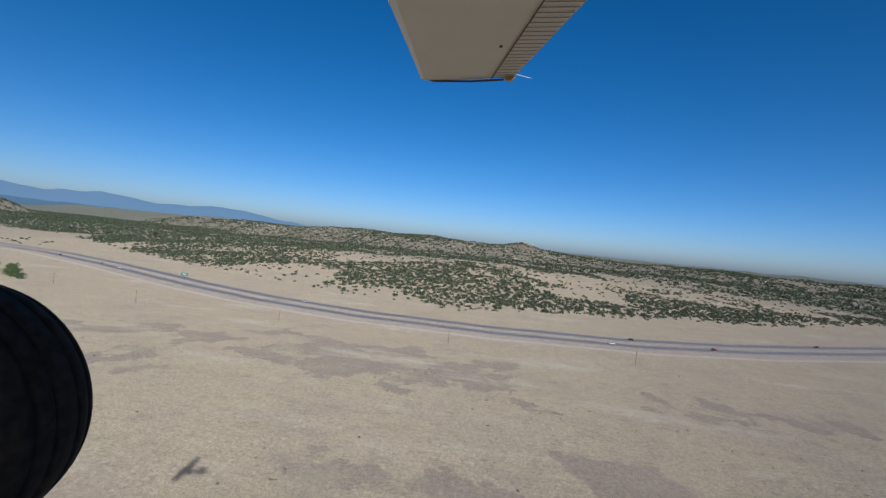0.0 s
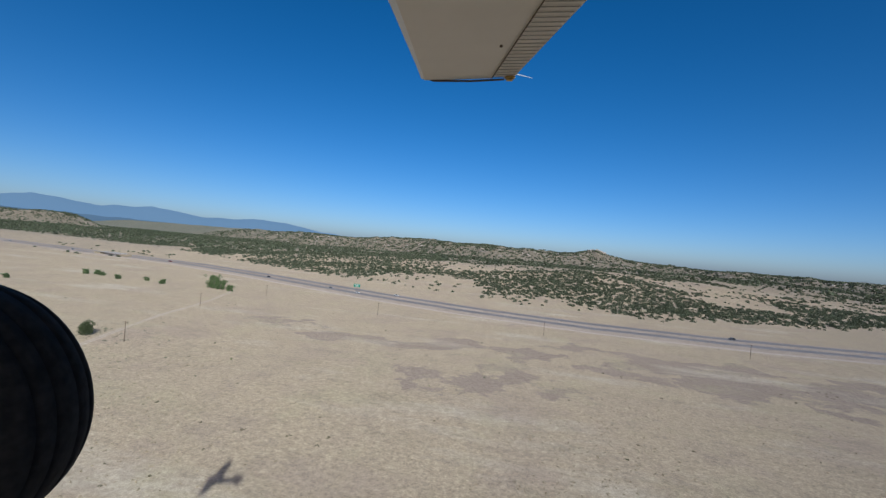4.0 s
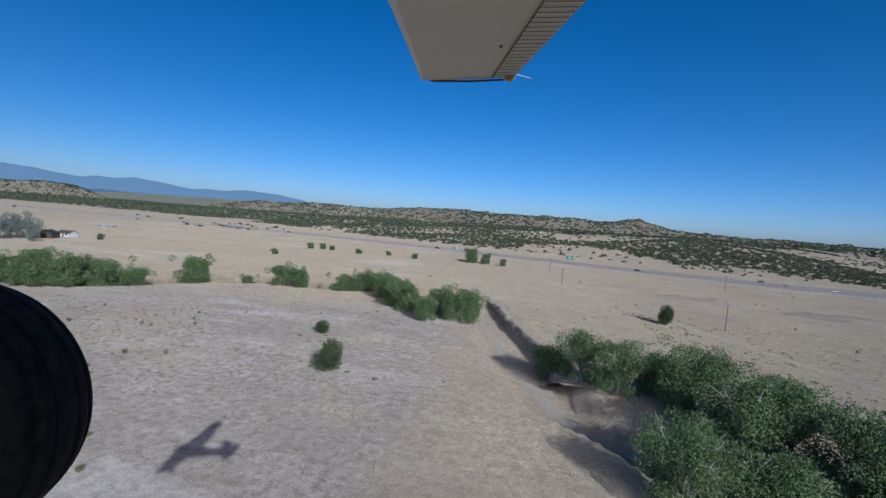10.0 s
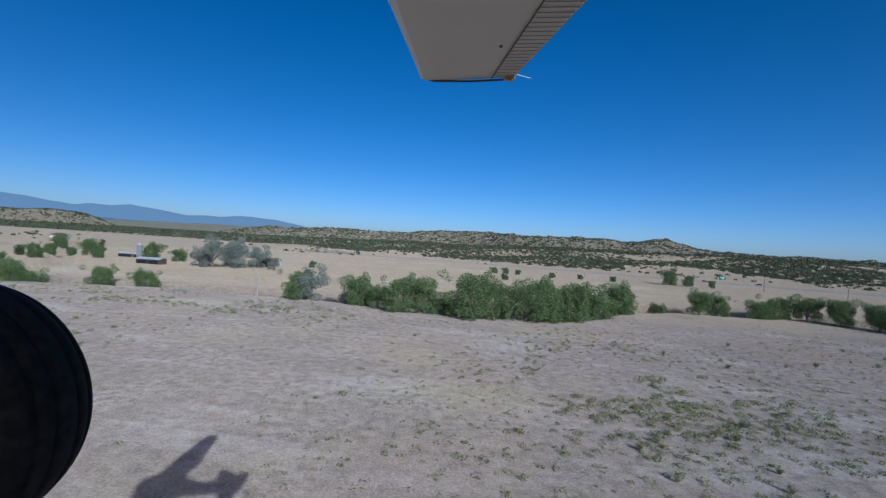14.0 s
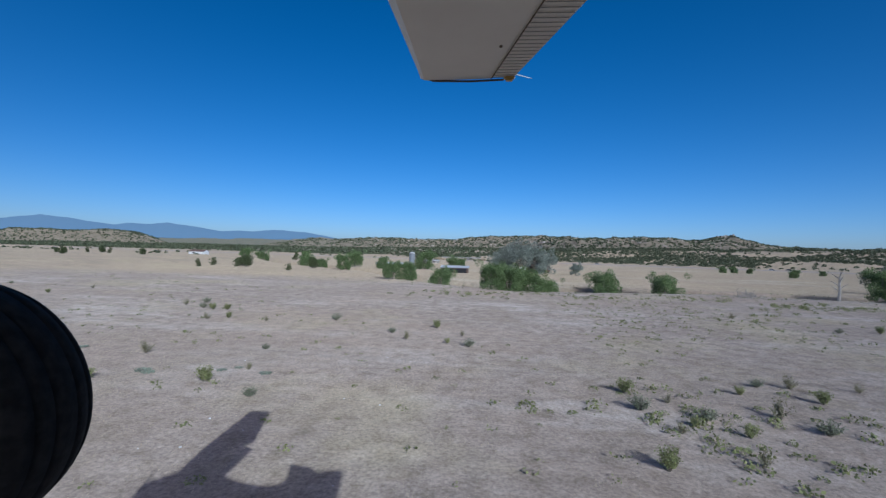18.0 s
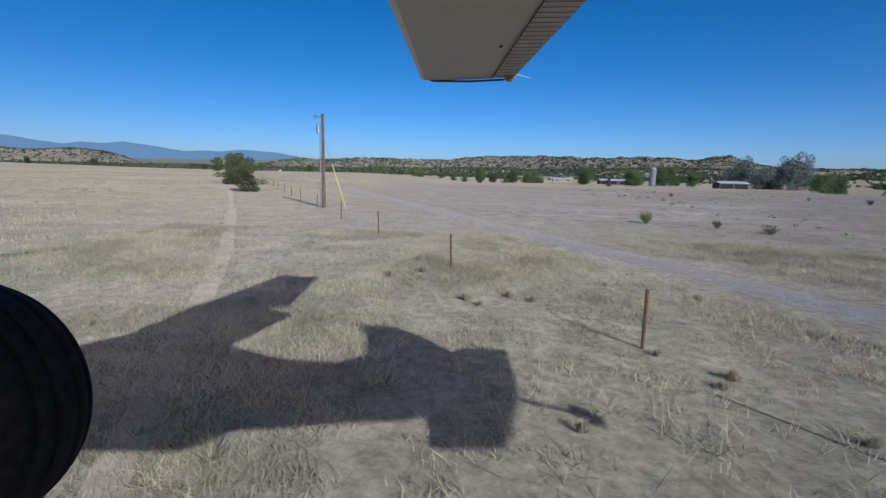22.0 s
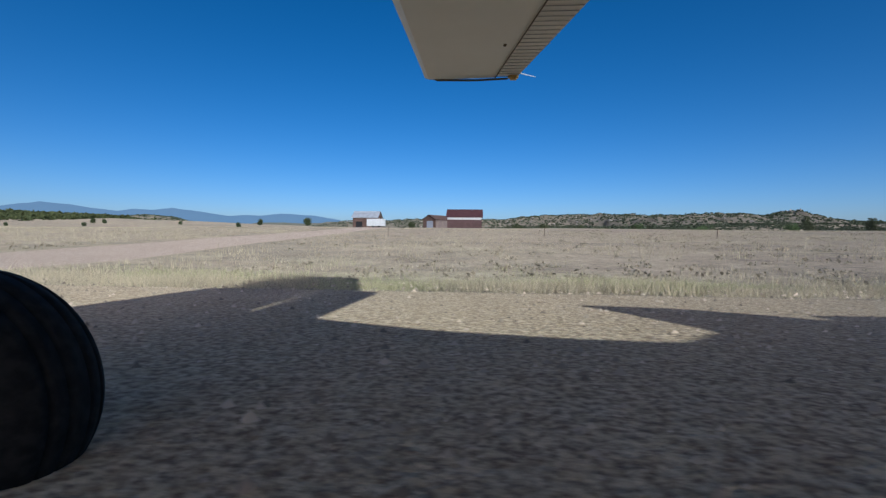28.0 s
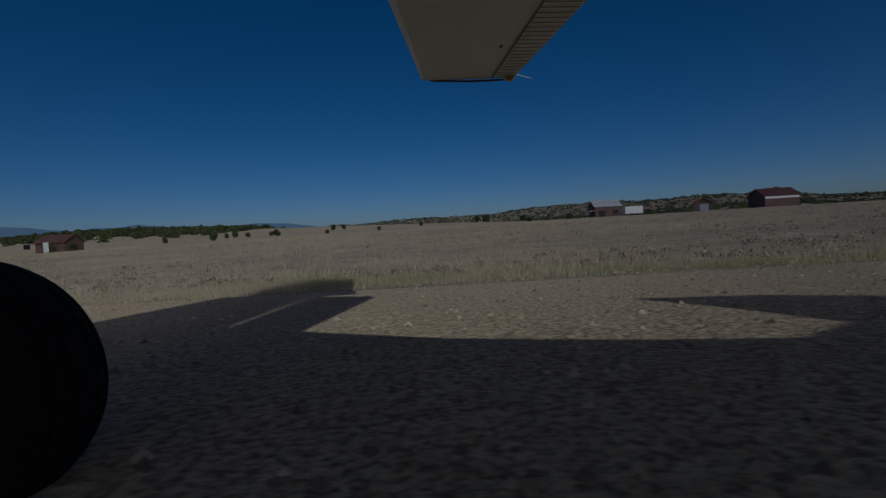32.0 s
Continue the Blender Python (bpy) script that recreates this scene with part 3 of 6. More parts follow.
def build_range():
    """Far blue mountains closing the view beyond the plain; their haze is emission."""
    az = np.radians(np.linspace(-84, 20, 420))
    el = np.interp(np.degrees(az), [-84, -70, -60, -54, -52, -49.5, -47, -44, -41.5, -39.3, -37, -34, -30.5, -27.5, -24.7, -21, -18, -14, -10, 20], [2.3, 2.5, 2.2, 1.95, 2.15, 2.65, 2.45, 2.12, 2.35, 2.52, 2.36, 1.9, 2.05, 2.35, 2.15, 1.5, 1.1, 0.6, 0.3, 0.1])
    el = el - 0.2 + 0.3 * (vnoise(np.degrees(az), az * 0, 1.7, 5) - 0.5)
    eye, far = np.array([-560.0, 0, 18]), 4350.0
    base = np.stack([eye[0] + far * np.sin(az), eye[1] + far * np.cos(az), az * 0 - 5], 1)
    mid = np.stack([eye[0] + (far + 60) * np.sin(az), eye[1] + (far + 60) * np.cos(az), eye[2] + far * np.tan(np.radians(el * 0.55))], 1)
    top = np.stack([eye[0] + (far + 150) * np.sin(az), eye[1] + (far + 150) * np.cos(az), eye[2] + far * np.tan(np.radians(el))], 1)
    v = np.concatenate([base, mid, top])
    n = len(az)
    a = np.concatenate([np.arange(n - 1), n + np.arange(n - 1)])
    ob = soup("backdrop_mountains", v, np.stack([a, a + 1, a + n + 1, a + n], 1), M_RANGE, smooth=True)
    tagged(ob, "blue mountain range far behind the plain, its haze a faint glow", "mountains", kind="structure")
    # darker foothills before it, with a weaker haze glow
    el = np.interp(np.degrees(az), [-84, -70, -62, -56, -48, -40, -30, -20, 20], [0.9, 1.2, 1.35, 1.05, 0.8, 0.62, 0.45, 0.2, 0.0]) + 0.3 * (vnoise(np.degrees(az), az * 0 + 7, 2.2, 4) - 0.5)
    far = 4280.0
    base = np.stack([eye[0] + far * np.sin(az), eye[1] + far * np.cos(az), az * 0 - 5], 1)
    top = np.stack([eye[0] + far * np.sin(az), eye[1] + far * np.cos(az), eye[2] + far * np.tan(np.radians(el))], 1)
    a = np.arange(n - 1)
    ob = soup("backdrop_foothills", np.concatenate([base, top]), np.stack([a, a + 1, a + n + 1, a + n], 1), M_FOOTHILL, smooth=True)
    tagged(ob, "slate-blue foothills before the range, their haze a faint glow", "hills", kind="structure")


def build_bank():
    """The fluted cut bank on the creek's outer side."""
    y = np.arange(64, 158, 0.3)
    edge = np.interp(y, [56, 84, 118, 143, 160], [-364, -371, -378, -381, -388]) + 6.0
    edge = edge + 2.4 * (vnoise(y, y * 0 + 9, 11, 2) - 0.5) - 2.6 * ramp01(y, 84, 66) - 3.0 * ramp01(y, 146, 158)
    flute = 3.2 * np.abs(vnoise(y, y * 0 + 3, 3.0, 2) - 0.5) ** 0.7 + 0.8 * ((y * 0.55 + 2 * vnoise(y, y * 0, 5, 2)) % 1.0)
    top = ground(edge + 3.2, y) + 0.06
    deep = 3.3 * ramp01(y, 64, 74) * (1 - ramp01(y, 150, 157)) + 0.02
    cols = [np.stack([edge + 4.5, y, ground(edge + 4.5, y) - 0.05], 1), np.stack([edge + 2.0, y, top], 1), np.stack([edge + flute * 0.75, y, top - 0.05], 1),
            np.stack([edge + flute - 0.15, y, top - deep * 0.35], 1), np.stack([edge + flute * 1.1 - 0.3, y, top - deep * 0.7], 1), np.stack([edge - 0.9 + flute * 0.3, y, top - deep * 1.05], 1)]
    v = np.concatenate(cols)
    n, a = len(y), []
    for k in range(len(cols) - 1):
        i = np.arange(n - 1) + k * n
        a.append(np.stack([i, i + n, i + n + 1, i + 1], 1))
    m = material("eroded_bank_soil", ((0.36, 0.29, 0.22), (0.27, 0.21, 0.16), (0.42, 0.35, 0.27)), (0.4, 2.5), rough=1.0, bump=0.7, bump_scale=3.0, spec=0.03)
    tagged(soup("creek_bank", v, np.concatenate(a), m), "fluted eroded earth bank above the dry creek", "bank", kind="structure")


build_land()
build_bank()
build_ways()
build_range()

# ---- the aircraft that carries the camera: x to its right wing, y to its nose, z up ----
AFT = -0.95  # the fuselage's middle, from the camera
TILT = pose(0, 0, 0, 87.8, 0, -90)  # the camera looks out along the wing, a little down


def wing_section(x, lead, trail, z, thick):
    """A closed aerofoil loop at span place x."""
    prof = [(0.0, 0.0), (0.03, 0.45), (0.12, 0.85), (0.3, 1.0), (0.6, 0.72), (0.85, 0.3), (1.0, 0.03), (1.0, -0.02), (0.75, -0.12), (0.45, -0.22), (0.2, -0.3), (0.06, -0.28)]
    return [(x, lead + (trail - lead) * a, z + thick * b) for a, b in prof]


def loft(bm, loops, cap=True):
    rings = [[bm.verts.new(p) for p in loop] for loop in loops]
    n = len(rings[0])
    for a, b in zip(rings, rings[1:]):
        for k in range(n):
            bm.faces.new((a[k], a[(k + 1) % n], b[(k + 1) % n], b[k]))
    if cap:
        bm.faces.new(rings[0][::-1])
        bm.faces.new(rings[-1])
    bmesh.ops.recalc_face_normals(bm, faces=bm.faces)
    return bm


SPAN = 5.95


def lead_y(x):
    return 0.24 + 0.0866 * (SPAN - max(abs(x - AFT), 2.4))


def trail_y(x):
    s = abs(x - AFT)
    return -0.76 - 0.147 * (SPAN - max(s, 2.4)) + 0.12 * max(0.0, 2.4 - s)


def low_z(x):
    return 1.63 - 0.0225 * (SPAN - abs(x - AFT))


def hinge_y(x):
    return -0.52 - 0.107 * (SPAN - max(abs(x - AFT), 2.4))


def ellipse_ring(y, z, a, b, sides=20):
    return [(AFT + a * math.cos(q), y, z + b * math.sin(q)) for q in [2 * math.pi * k / sides for k in range(sides)]]


def build_aircraft():
    plane = thing("aircraft", FLIGHT[0][1] @ TILT.inverted(), "tan high-wing taildragger aeroplane in flight", "aeroplane")
    for side in (1, -1):
        at = lambda s: AFT + side * s
        spans = [0.36, 1.4, 2.4, 2.52, 3.6, 4.8, 5.7, 5.92]
        loops = []
        for s in spans:
            x = at(s)
            le, te = lead_y(x), (hinge_y(x) - 0.012 if s > 2.4 else -0.74)
            shrink = 1.0 if s < 5.8 else 0.7
            loops.append(wing_section(x, le, te, low_z(x) + 0.05 * shrink, 0.15 * shrink * (1.25 - 0.1 * s)))
        part("wing", loft(bmesh.new(), loops), M_WING, plane, smooth=False)
        # corrugated aileron outboard, drooped flap inboard
        for name, s0, s1, drop in (("aileron", 2.55, 5.9, 0.0), ("flap", 0.38, 2.5, 0.24)):
            bm = bmesh.new()
            n = int((s1 - s0) / 0.085)
            for k in range(n):
                a, b = s0 + (s1 - s0) * k / n, s0 + (s1 - s0) * (k + 1) / n
                rows = []
                for s, lift in ((a, 0.0), (a + (b - a) * 0.3, -0.0035), (a + (b - a) * 0.7, -0.0035), (b, 0.0)):
                    xx = at(s)
                    hinge = hinge_y(xx) - 0.004 if name == "aileron" else -0.76
                    z0 = low_z(xx) + 0.045
                    rows.append([bm.verts.new((xx, hinge, z0 + lift)), bm.verts.new((xx, trail_y(xx) + 0.02 * (drop > 0), z0 - drop + lift * 0.5))])
                for p, q in zip(rows, rows[1:]):
                    bm.faces.new((p[0], q[0], q[1], p[1]))
            bmesh.ops.remove_doubles(bm, verts=bm.verts, dist=0.0005)
            bmesh.ops.solidify(bm, geom=bm.faces, thickness=0.03)
            bmesh.ops.recalc_face_normals(bm, faces=bm.faces)
            part(name, bm, M_WING, plane, "corrugated control surface")
    # pressed beads, darker than the wing paint to draw their shadow lines
    bm = bmesh.new()
    for k in range(40):
        x = AFT + 2.6 + 3.28 * k / 39
        tube(bm, [(x, hinge_y(x) - 0.01, low_z(x) + 0.032), (x, trail_y(x) + 0.01, low_z(x) + 0.036)], 0.0042, 4)
    part("bead_shade_lines", bm, M_BEAD_SHADE, plane, "faint pressed beads, their shadow lines put in as darker colour")
    # seam ahead of the aileron and the amber tip cap
    bm = bmesh.new()
    for s0, s1 in ((2.55, 5.93),):
        pts = [(AFT + s, hinge_y(AFT + s), low_z(AFT + s) + 0.03) for s in (s0, s1)]
        tube(bm, pts, 0.006, 5)
    part("hinge_seam", bm, M_WINGLINE, plane, "dark hinge gap")
    part("tip_cap", boxed((4.90, trail_y(5) - 0.01, low_z(5) + 0.0), (4.985, trail_y(5) + 0.10, low_z(5) + 0.06), 0.02), M_TIP, plane, "amber wing tip cap")
    part("tip_edge", tube(bmesh.new(), [(4.965, lead_y(5) - 0.03, low_z(5) + 0.045), (4.97, lead_y(5) - 0.14, low_z(5) + 0.008), (4.97, -0.3, low_z(5) + 0.004), (4.97, trail_y(5) + 0.1, low_z(5) + 0.022)], 0.011, 6), M_WINGLINE, plane, "dark tip edge")
    part("inspection_plug", boxed((4.0, -0.52, low_z(4) + 0.005), (4.025, -0.495, low_z(4) + 0.022), 0.003), M_WINGLINE, plane)
    part("static_wick", tube(bmesh.new(), [(4.9, trail_y(5), low_z(5) + 0.06), (4.88, trail_y(5) - 0.19, low_z(5) + 0.005)], [0.006, 0.003], 5), M_WHITE, plane, "white static wick")
    # fuselage, engine cowl, propeller
    body = [(1.56, 0.84, 0.30, 0.30), (1.50, 0.84, 0.46, 0.48), (1.12, 0.86, 0.54, 0.60), (0.74, 0.92, 0.60, 0.72), (0.3, 0.98, 0.70, 0.80), (-0.7, 0.97, 0.72, 0.80), (-1.25, 0.93, 0.56, 0.58), (-1.7, 0.86, 0.44, 0.50), (-2.3, 0.83, 0.36, 0.43), (-3.0, 0.82, 0.28, 0.40), (-4.2, 0.80, 0.16, 0.26), (-4.7, 0.82, 0.07, 0.16)]
    part("fuselage", loft(bmesh.new(), [ellipse_ring(*b) for b in body]), M_WING, plane, smooth=True)
    part("spinner", loft(bmesh.new(), [ellipse_ring(1.55, 0.80, 0.16, 0.16), ellipse_ring(1.70, 0.80, 0.12, 0.12), ellipse_ring(1.82, 0.80, 0.02, 0.02)]), M_STEEL, plane, smooth=True)
    for s in (1, -1):
        part("propeller_blade", loft(bmesh.new(), [[(AFT + s * 0.1, 1.61, 0.90), (AFT + s * 0.1, 1.64, 0.90), (AFT + s * 0.1, 1.64, 1.0), (AFT + s * 0.1, 1.61, 1.0)],
                                                   [(AFT + s * 0.9, 1.61, 0.90 + s * 0.5), (AFT + s * 0.9, 1.625, 0.90 + s * 0.5), (AFT + s * 0.9, 1.625, 1.0 + s * 0.5), (AFT + s * 0.9, 1.61, 1.0 + s * 0.5)]]), M_STEEL, plane)
    # tail
    for s in (1, -1):
        part("tailplane", loft(bmesh.new(), [[(AFT + s * 0.05, -3.65, 0.82), (AFT + s * 0.05, -3.7, 0.88), (AFT + s * 0.05, -4.95, 0.86), (AFT + s * 0.05, -4.95, 0.82)],
                                             [(AFT + s * 1.66, -4.0, 0.83), (AFT + s * 1.66, -4.05, 0.88), (AFT + s * 1.66, -4.8, 0.87), (AFT + s * 1.66, -4.8, 0.83)]]), M_WING, plane)
    part("fin", loft(bmesh.new(), [[(AFT - 0.04, -2.35, 1.10), (AFT + 0.04, -2.35, 1.10), (AFT + 0.03, -4.9, 0.9), (AFT - 0.03, -4.9, 0.9)],
                                   [(AFT - 0.03, -3.38, 1.42), (AFT + 0.03, -3.38, 1.42), (AFT + 0.03, -4.85, 1.40), (AFT - 0.03, -4.85, 1.40)],
                                   [(AFT - 0.025, -3.7, 1.85), (AFT + 0.025, -3.7, 1.85), (AFT + 0.025, -4.72, 1.85), (AFT - 0.025, -4.72, 1.85)],
                                   [(AFT - 0.02, -3.86, 2.17), (AFT + 0.02, -3.86, 2.17), (AFT + 0.02, -4.5, 2.08), (AFT - 0.02, -4.5, 2.08)]]), M_WING, plane)
    part("tail_spring", tube(bmesh.new(), [(AFT, -4.4, 0.8), (AFT, -5.2, 0.50)], 0.03, 6), M_STEEL, plane)
    part("tail_wheel", tube(bmesh.new(), [(AFT - 0.06, -5.25, 0.47), (AFT + 0.06, -5.25, 0.47)], 0.12, 14), M_TYRE, plane)
    wheels = []
    for s in (1, -1):
        x = AFT + s * 1.70
        part("gear_leg", tube(bmesh.new(), [(AFT + s * 0.35, 1.15, 0.42), (AFT + s * 1.1, 1.0, 0.08), (x - s * 0.1, 0.86, -0.26)], [0.06, 0.05, 0.035], 8), M_WING, plane)
        wheels.append(build_wheel(plane, x, s))
    return plane, wheels


def build_wheel(plane, x, s):
    """A main wheel: a grooved balloon tyre on a rim; it turns about its axle."""
    bm = bmesh.new()
    prof = [(-0.0540, 0.1035), (-0.0792, 0.1350), (-0.0900, 0.1683), (-0.0846, 0.1953), (-0.0702, 0.2106), (-0.0558, 0.2173), (-0.0540, 0.2133), (-0.0504, 0.2133), (-0.0486, 0.2194), (-0.0252, 0.2245), (-0.0234, 0.2196), (-0.0198, 0.2196), (-0.0180, 0.2252),
            (0.0180, 0.2252), (0.0198, 0.2196), (0.0234, 0.2196), (0.0252, 0.2245), (0.0486, 0.2194), (0.0504, 0.2133), (0.0540, 0.2133), (0.0558, 0.2173), (0.0702, 0.2106), (0.0846, 0.1953), (0.0900, 0.1683), (0.0792, 0.1350), (0.0540, 0.1035)]
    n = 64
    rings = [[bm.verts.new((a, r * math.cos(q), r * math.sin(q))) for a, r in prof] for q in [2 * math.pi * k / n for k in range(n)]]
    for k in range(n):
        p, q = rings[k], rings[(k + 1) % n]
        for j in range(len(prof) - 1):
            bm.faces.new((p[j], q[j], q[j + 1], p[j + 1]))
    bmesh.ops.recalc_face_normals(bm, faces=bm.faces)
    tyre = part("main_wheel", bm, M_TYRE, plane, "worn black grooved aircraft tyre", smooth=True)
    part("rim", tube(bmesh.new(), [(-0.05, 0, 0), (0.05, 0, 0)], 0.108, 24), M_STEEL, tyre)
    tyre.matrix_basis = pose(x, 0.856, -0.303)
    return tyre, x


AIRCRAFT, WHEELS = build_aircraft()


def motions():
    walk(AIRCRAFT, [(t, m @ TILT.inverted()) for t, m in FLIGHT])
    for tyre, x in WHEELS:
        rows = []
        for k in range(65):
            t = 0.5 * k
            rise = float(np.interp(t, [0, 24.5, 26, 28, 28.5, 29.0, 29.5, 30, 31, 32], [0, 0, 0.01, 0.02, 0.042, 0.012, 0.03, 0.046, 0.038, 0.034]))
            back = float(np.interp(t, [0, 25.5, 28, 28.5, 29.0, 29.5, 30, 32], [0, 0, 0.01, 0.022, 0.007, 0.02, 0.036, 0.03]))
            rows.append((t, pose(x, 0.856 - back, -0.303 + rise, -70 * max(0, k - 46))))
        walk(tyre, rows)
    for car, line, start, speed in TRAFFIC:
        walk(car, [(t, along(line, start + speed * t)) for t in np.arange(0, 32.5, 1.0)])

# ---- plants ----
def leaf_quads(centres, size, rng, flat=0.0):
    """Small randomly turned leaf quads at the given places."""
    n = len(centres)
    a = rng.normal(size=(n, 3))
    a[:, 2] *= 1 - flat
    a /= np.linalg.norm(a, axis=1)[:, None]
    b = np.cross(a, rng.normal(size=(n, 3)))
    b /= np.linalg.norm(b, axis=1)[:, None]
    s = np.broadcast_to(np.asarray(size, float), (n,))[:, None] * rng.uniform(0.6, 1.3, (n, 1))
    v = np.stack([centres - a * s * 0.5, centres + b * s * 0.42, centres + a * s * 0.6, centres - b * s * 0.38], 1).reshape(-1, 3)
    return v, np.arange(4 * n).reshape(n, 4)


def crown_points(rng, clusters, count, shell=0.55):
    """Points in lumpy clusters (x, y, z, rx, rz), denser near each lump's skin."""
    w = np.array([c[3] ** 2 * c[4] for c in clusters])
    pick = rng.choice(len(clusters), count, p=w / w.sum())
    d = rng.normal(size=(count, 3))
    d /= np.linalg.norm(d, axis=1)[:, None]
    r = shell + (1 - shell) * rng.rand(count) ** 0.6
    r *= 1 + 0.28 * np.sin(d[:, 0] * 7 + pick) * np.cos(d[:, 2] * 6)
    c = np.array(clusters)[pick]
    return c[:, :3] + d * r[:, None] * c[:, [3, 3, 4]]


def tree_meshes(seed, height, width, leaves, leaf, mat, limbs=7, base=0.22, dead=0, skirt=5, dense=0):
    """Trunk and crown of one broad tree, about the origin."""
    rng = np.random.RandomState(seed)
    bm = bmesh.new()
    clusters = []
    lean = rng.uniform(-0.3, 0.3, 2)
    fork = Vector((lean[0], lean[1], height * base))
    r0 = height * 0.035
    tube(bm, [(0, 0, -0.4), fork * 0.5, fork], [r0 * 1.3, r0, r0 * 0.85], 7)
    for k in range(limbs):
        q = 2 * math.pi * (k + rng.uniform(-0.35, 0.35)) / limbs
        out = width * 0.5 * rng.uniform(0.35, 0.72)
        up = height * rng.uniform(0.5, 0.86)
        end = Vector((math.cos(q) * out, math.sin(q) * out, up))
        mid = fork.lerp(end, 0.5) + Vector((rng.uniform(-0.3, 0.3), rng.uniform(-0.3, 0.3), 0.2))
        tube(bm, [fork * 0.9, mid, end], [r0 * 0.7, r0 * 0.42, r0 * 0.12], 5)
        for j in range(4):
            o = Vector(rng.normal(size=3)) * width * 0.14
            c = end + o * (0.25 + 0.45 * j)
            rr = width * rng.uniform(0.115, 0.21)
            clusters.append((c.x, c.y, max(c.z, rr * 0.9), rr, rr * rng.uniform(0.75, 1.0)))
    rr = width * 0.19
    clusters.append((0, 0, height - rr * 0.9, rr, rr * 0.9))
    for k in range(skirt):
        q = rng.uniform(0, 6.28)
        clusters.append((math.cos(q) * width * 0.33, math.sin(q) * width * 0.33, height * rng.uniform(0.12, 0.36), width * 0.17, height * 0.14))
    # leafy billows over the whole crown, down to the ground
    for k in range(dense):
        q, u = rng.uniform(0, 6.28), (k + 0.5) / dense
        z = height * (0.1 + 0.78 * u)
        wide = width * 0.5 * (0.86 - 0.55 * max(0.0, u - 0.45) ** 1.2) * rng.uniform(0.55, 0.95)
        rr = width * rng.uniform(0.11, 0.18)
        clusters.append((math.cos(q) * wide, math.sin(q) * wide, z, rr, rr * rng.uniform(0.8, 1.25)))
    v, f = leaf_quads(crown_points(rng, clusters, leaves), leaf, rng)
    snag = None
    if dead:
        snag = []
        for k in range(dead):
            limb = bmesh.new()
            q = rng.uniform(0, 6.28)
            tipv = Vector((math.cos(q) * width * rng.uniform(0.3, 0.5), math.sin(q) * width * rng.uniform(0.3, 0.5), height * rng.uniform(0.7, 1.05)))
            m = fork.lerp(tipv, 0.6) + Vector((0, 0, height * 0.06))
            tube(limb, [fork, m, tipv], [r0 * 0.5, r0 * 0.3, 0.02], 5)
            for j in range(5):
                s = m.lerp(tipv, rng.uniform(0.1, 0.9))
                tube(limb, [s, s + Vector(rng.normal(size=3)) * height * 0.09 + Vector((0, 0, 0.3))], [0.05, 0.012], 4)
            snag.append(limb)
    return bm, (v, f, mat), snag


def make_tree(name, label, category, meshes, at):
    bm, (v, f, mat), snag = meshes
    ob = thing(name, pose(*at), label, category, "trees of the valley")
    part("trunk", bm, M_BARK, ob)
    soup("crown", v, f, mat, ob)
    for limb in snag or ():
        part("dead_limb", limb, M_DEADWOOD, ob, "bleached bare limb")
    return ob


def plant(master, places, sink=0.1, low=1.0):
    """Copies of a plant at (x, y, size factor)."""
    rng = np.random.RandomState(len(places) + 3)
    for x, y, k in places:
        m = pose(x, y, ground_at(x, y) - sink, 0, 0, rng.uniform(0, 360)) @ Matrix.Diagonal((k * rng.uniform(0.92, 1.08), k * rng.uniform(0.92, 1.08), k * low, 1))
        ob = copy_thing(master, Matrix.Identity(4))
        ob.matrix_basis = m


def retire(master, x, y, k=1.0):
    master.matrix_basis = pose(x, y, ground_at(x, y) - 0.1) @ Matrix.Diagonal((k, k, k, 1))


COTTON_BIG = [(-330, 33, 1.15), (-352, 40, 1.0), (-344, 57, 1.15), (-359, 67, 1.0), (-363, 74, 0.8), (-354, 62, 1.0), (-347, 66, 0.8), (-337, 22, 1.1), (-384, 106, 1.0), (-390, 112, 0.85), (-382, 118, 0.75), (-338, 44, 1.15), (-334, 35, 1.1), (-343, 44, 1.1), (-346, 33, 1.0), (-356, 30, 0.9), (-327, 28, 0.85), (-335, 53, 0.9), (-393, 103, 0.7)]
COTTON_ROW = [(-507, 95, 1.0), (-514.5, 94, 1.0), (-520, 92, 1.12), (-525, 98, 0.85), (-531, 95, 0.95), (-503, 97, 1.08), (-499, 103, 1.2), (-496, 100, 1.0), (-492, 108, 1.2), (-486, 112, 0.9), (-476, 127, 1.2), (-462, 136, 0.6), (-449, 136, 0.9), (-443, 137, 0.75),
              (-537, 94, 0.85), (-543, 98, 0.7), (-549, 103, 0.95), (-566, 104, 0.8)]
COTTON_FAR = [(-679, 121, 0.62), (-674.5, 122, 0.6), (-664.5, 114, 0.76), (-651, 97.5, 0.74), (-646.5, 98, 0.84), (-642, 99, 0.8), (-638.5, 101, 0.68), (-624, 107, 0.8), (-683, 203, 0.94), (-717, 204, 0.94), (-710, 168, 0.68),
              (-742, 206, 0.77), (-799, 269, 0.94), (-827, 296, 0.94), (-542, 134, 0.59), (-415, 139, 0.92), (-422, 142, 0.98), (-428, 140, 0.9), (-406, 124, 0.92), (-400, 113, 0.9), (-404, 118, 0.8), (-411, 131, 0.95), (-391, 302, 1.10), (-381, 297, 0.81), (-369, 291, 0.59),
              (-382, 143, 0.51), (-420, 146, 0.38), (-737, 214, 0.68), (-762, 250, 0.77), (-700, 190, 0.59), (-670, 205, 0.77), (-668, 226, 0.59), (-610, 230, 0.42)]
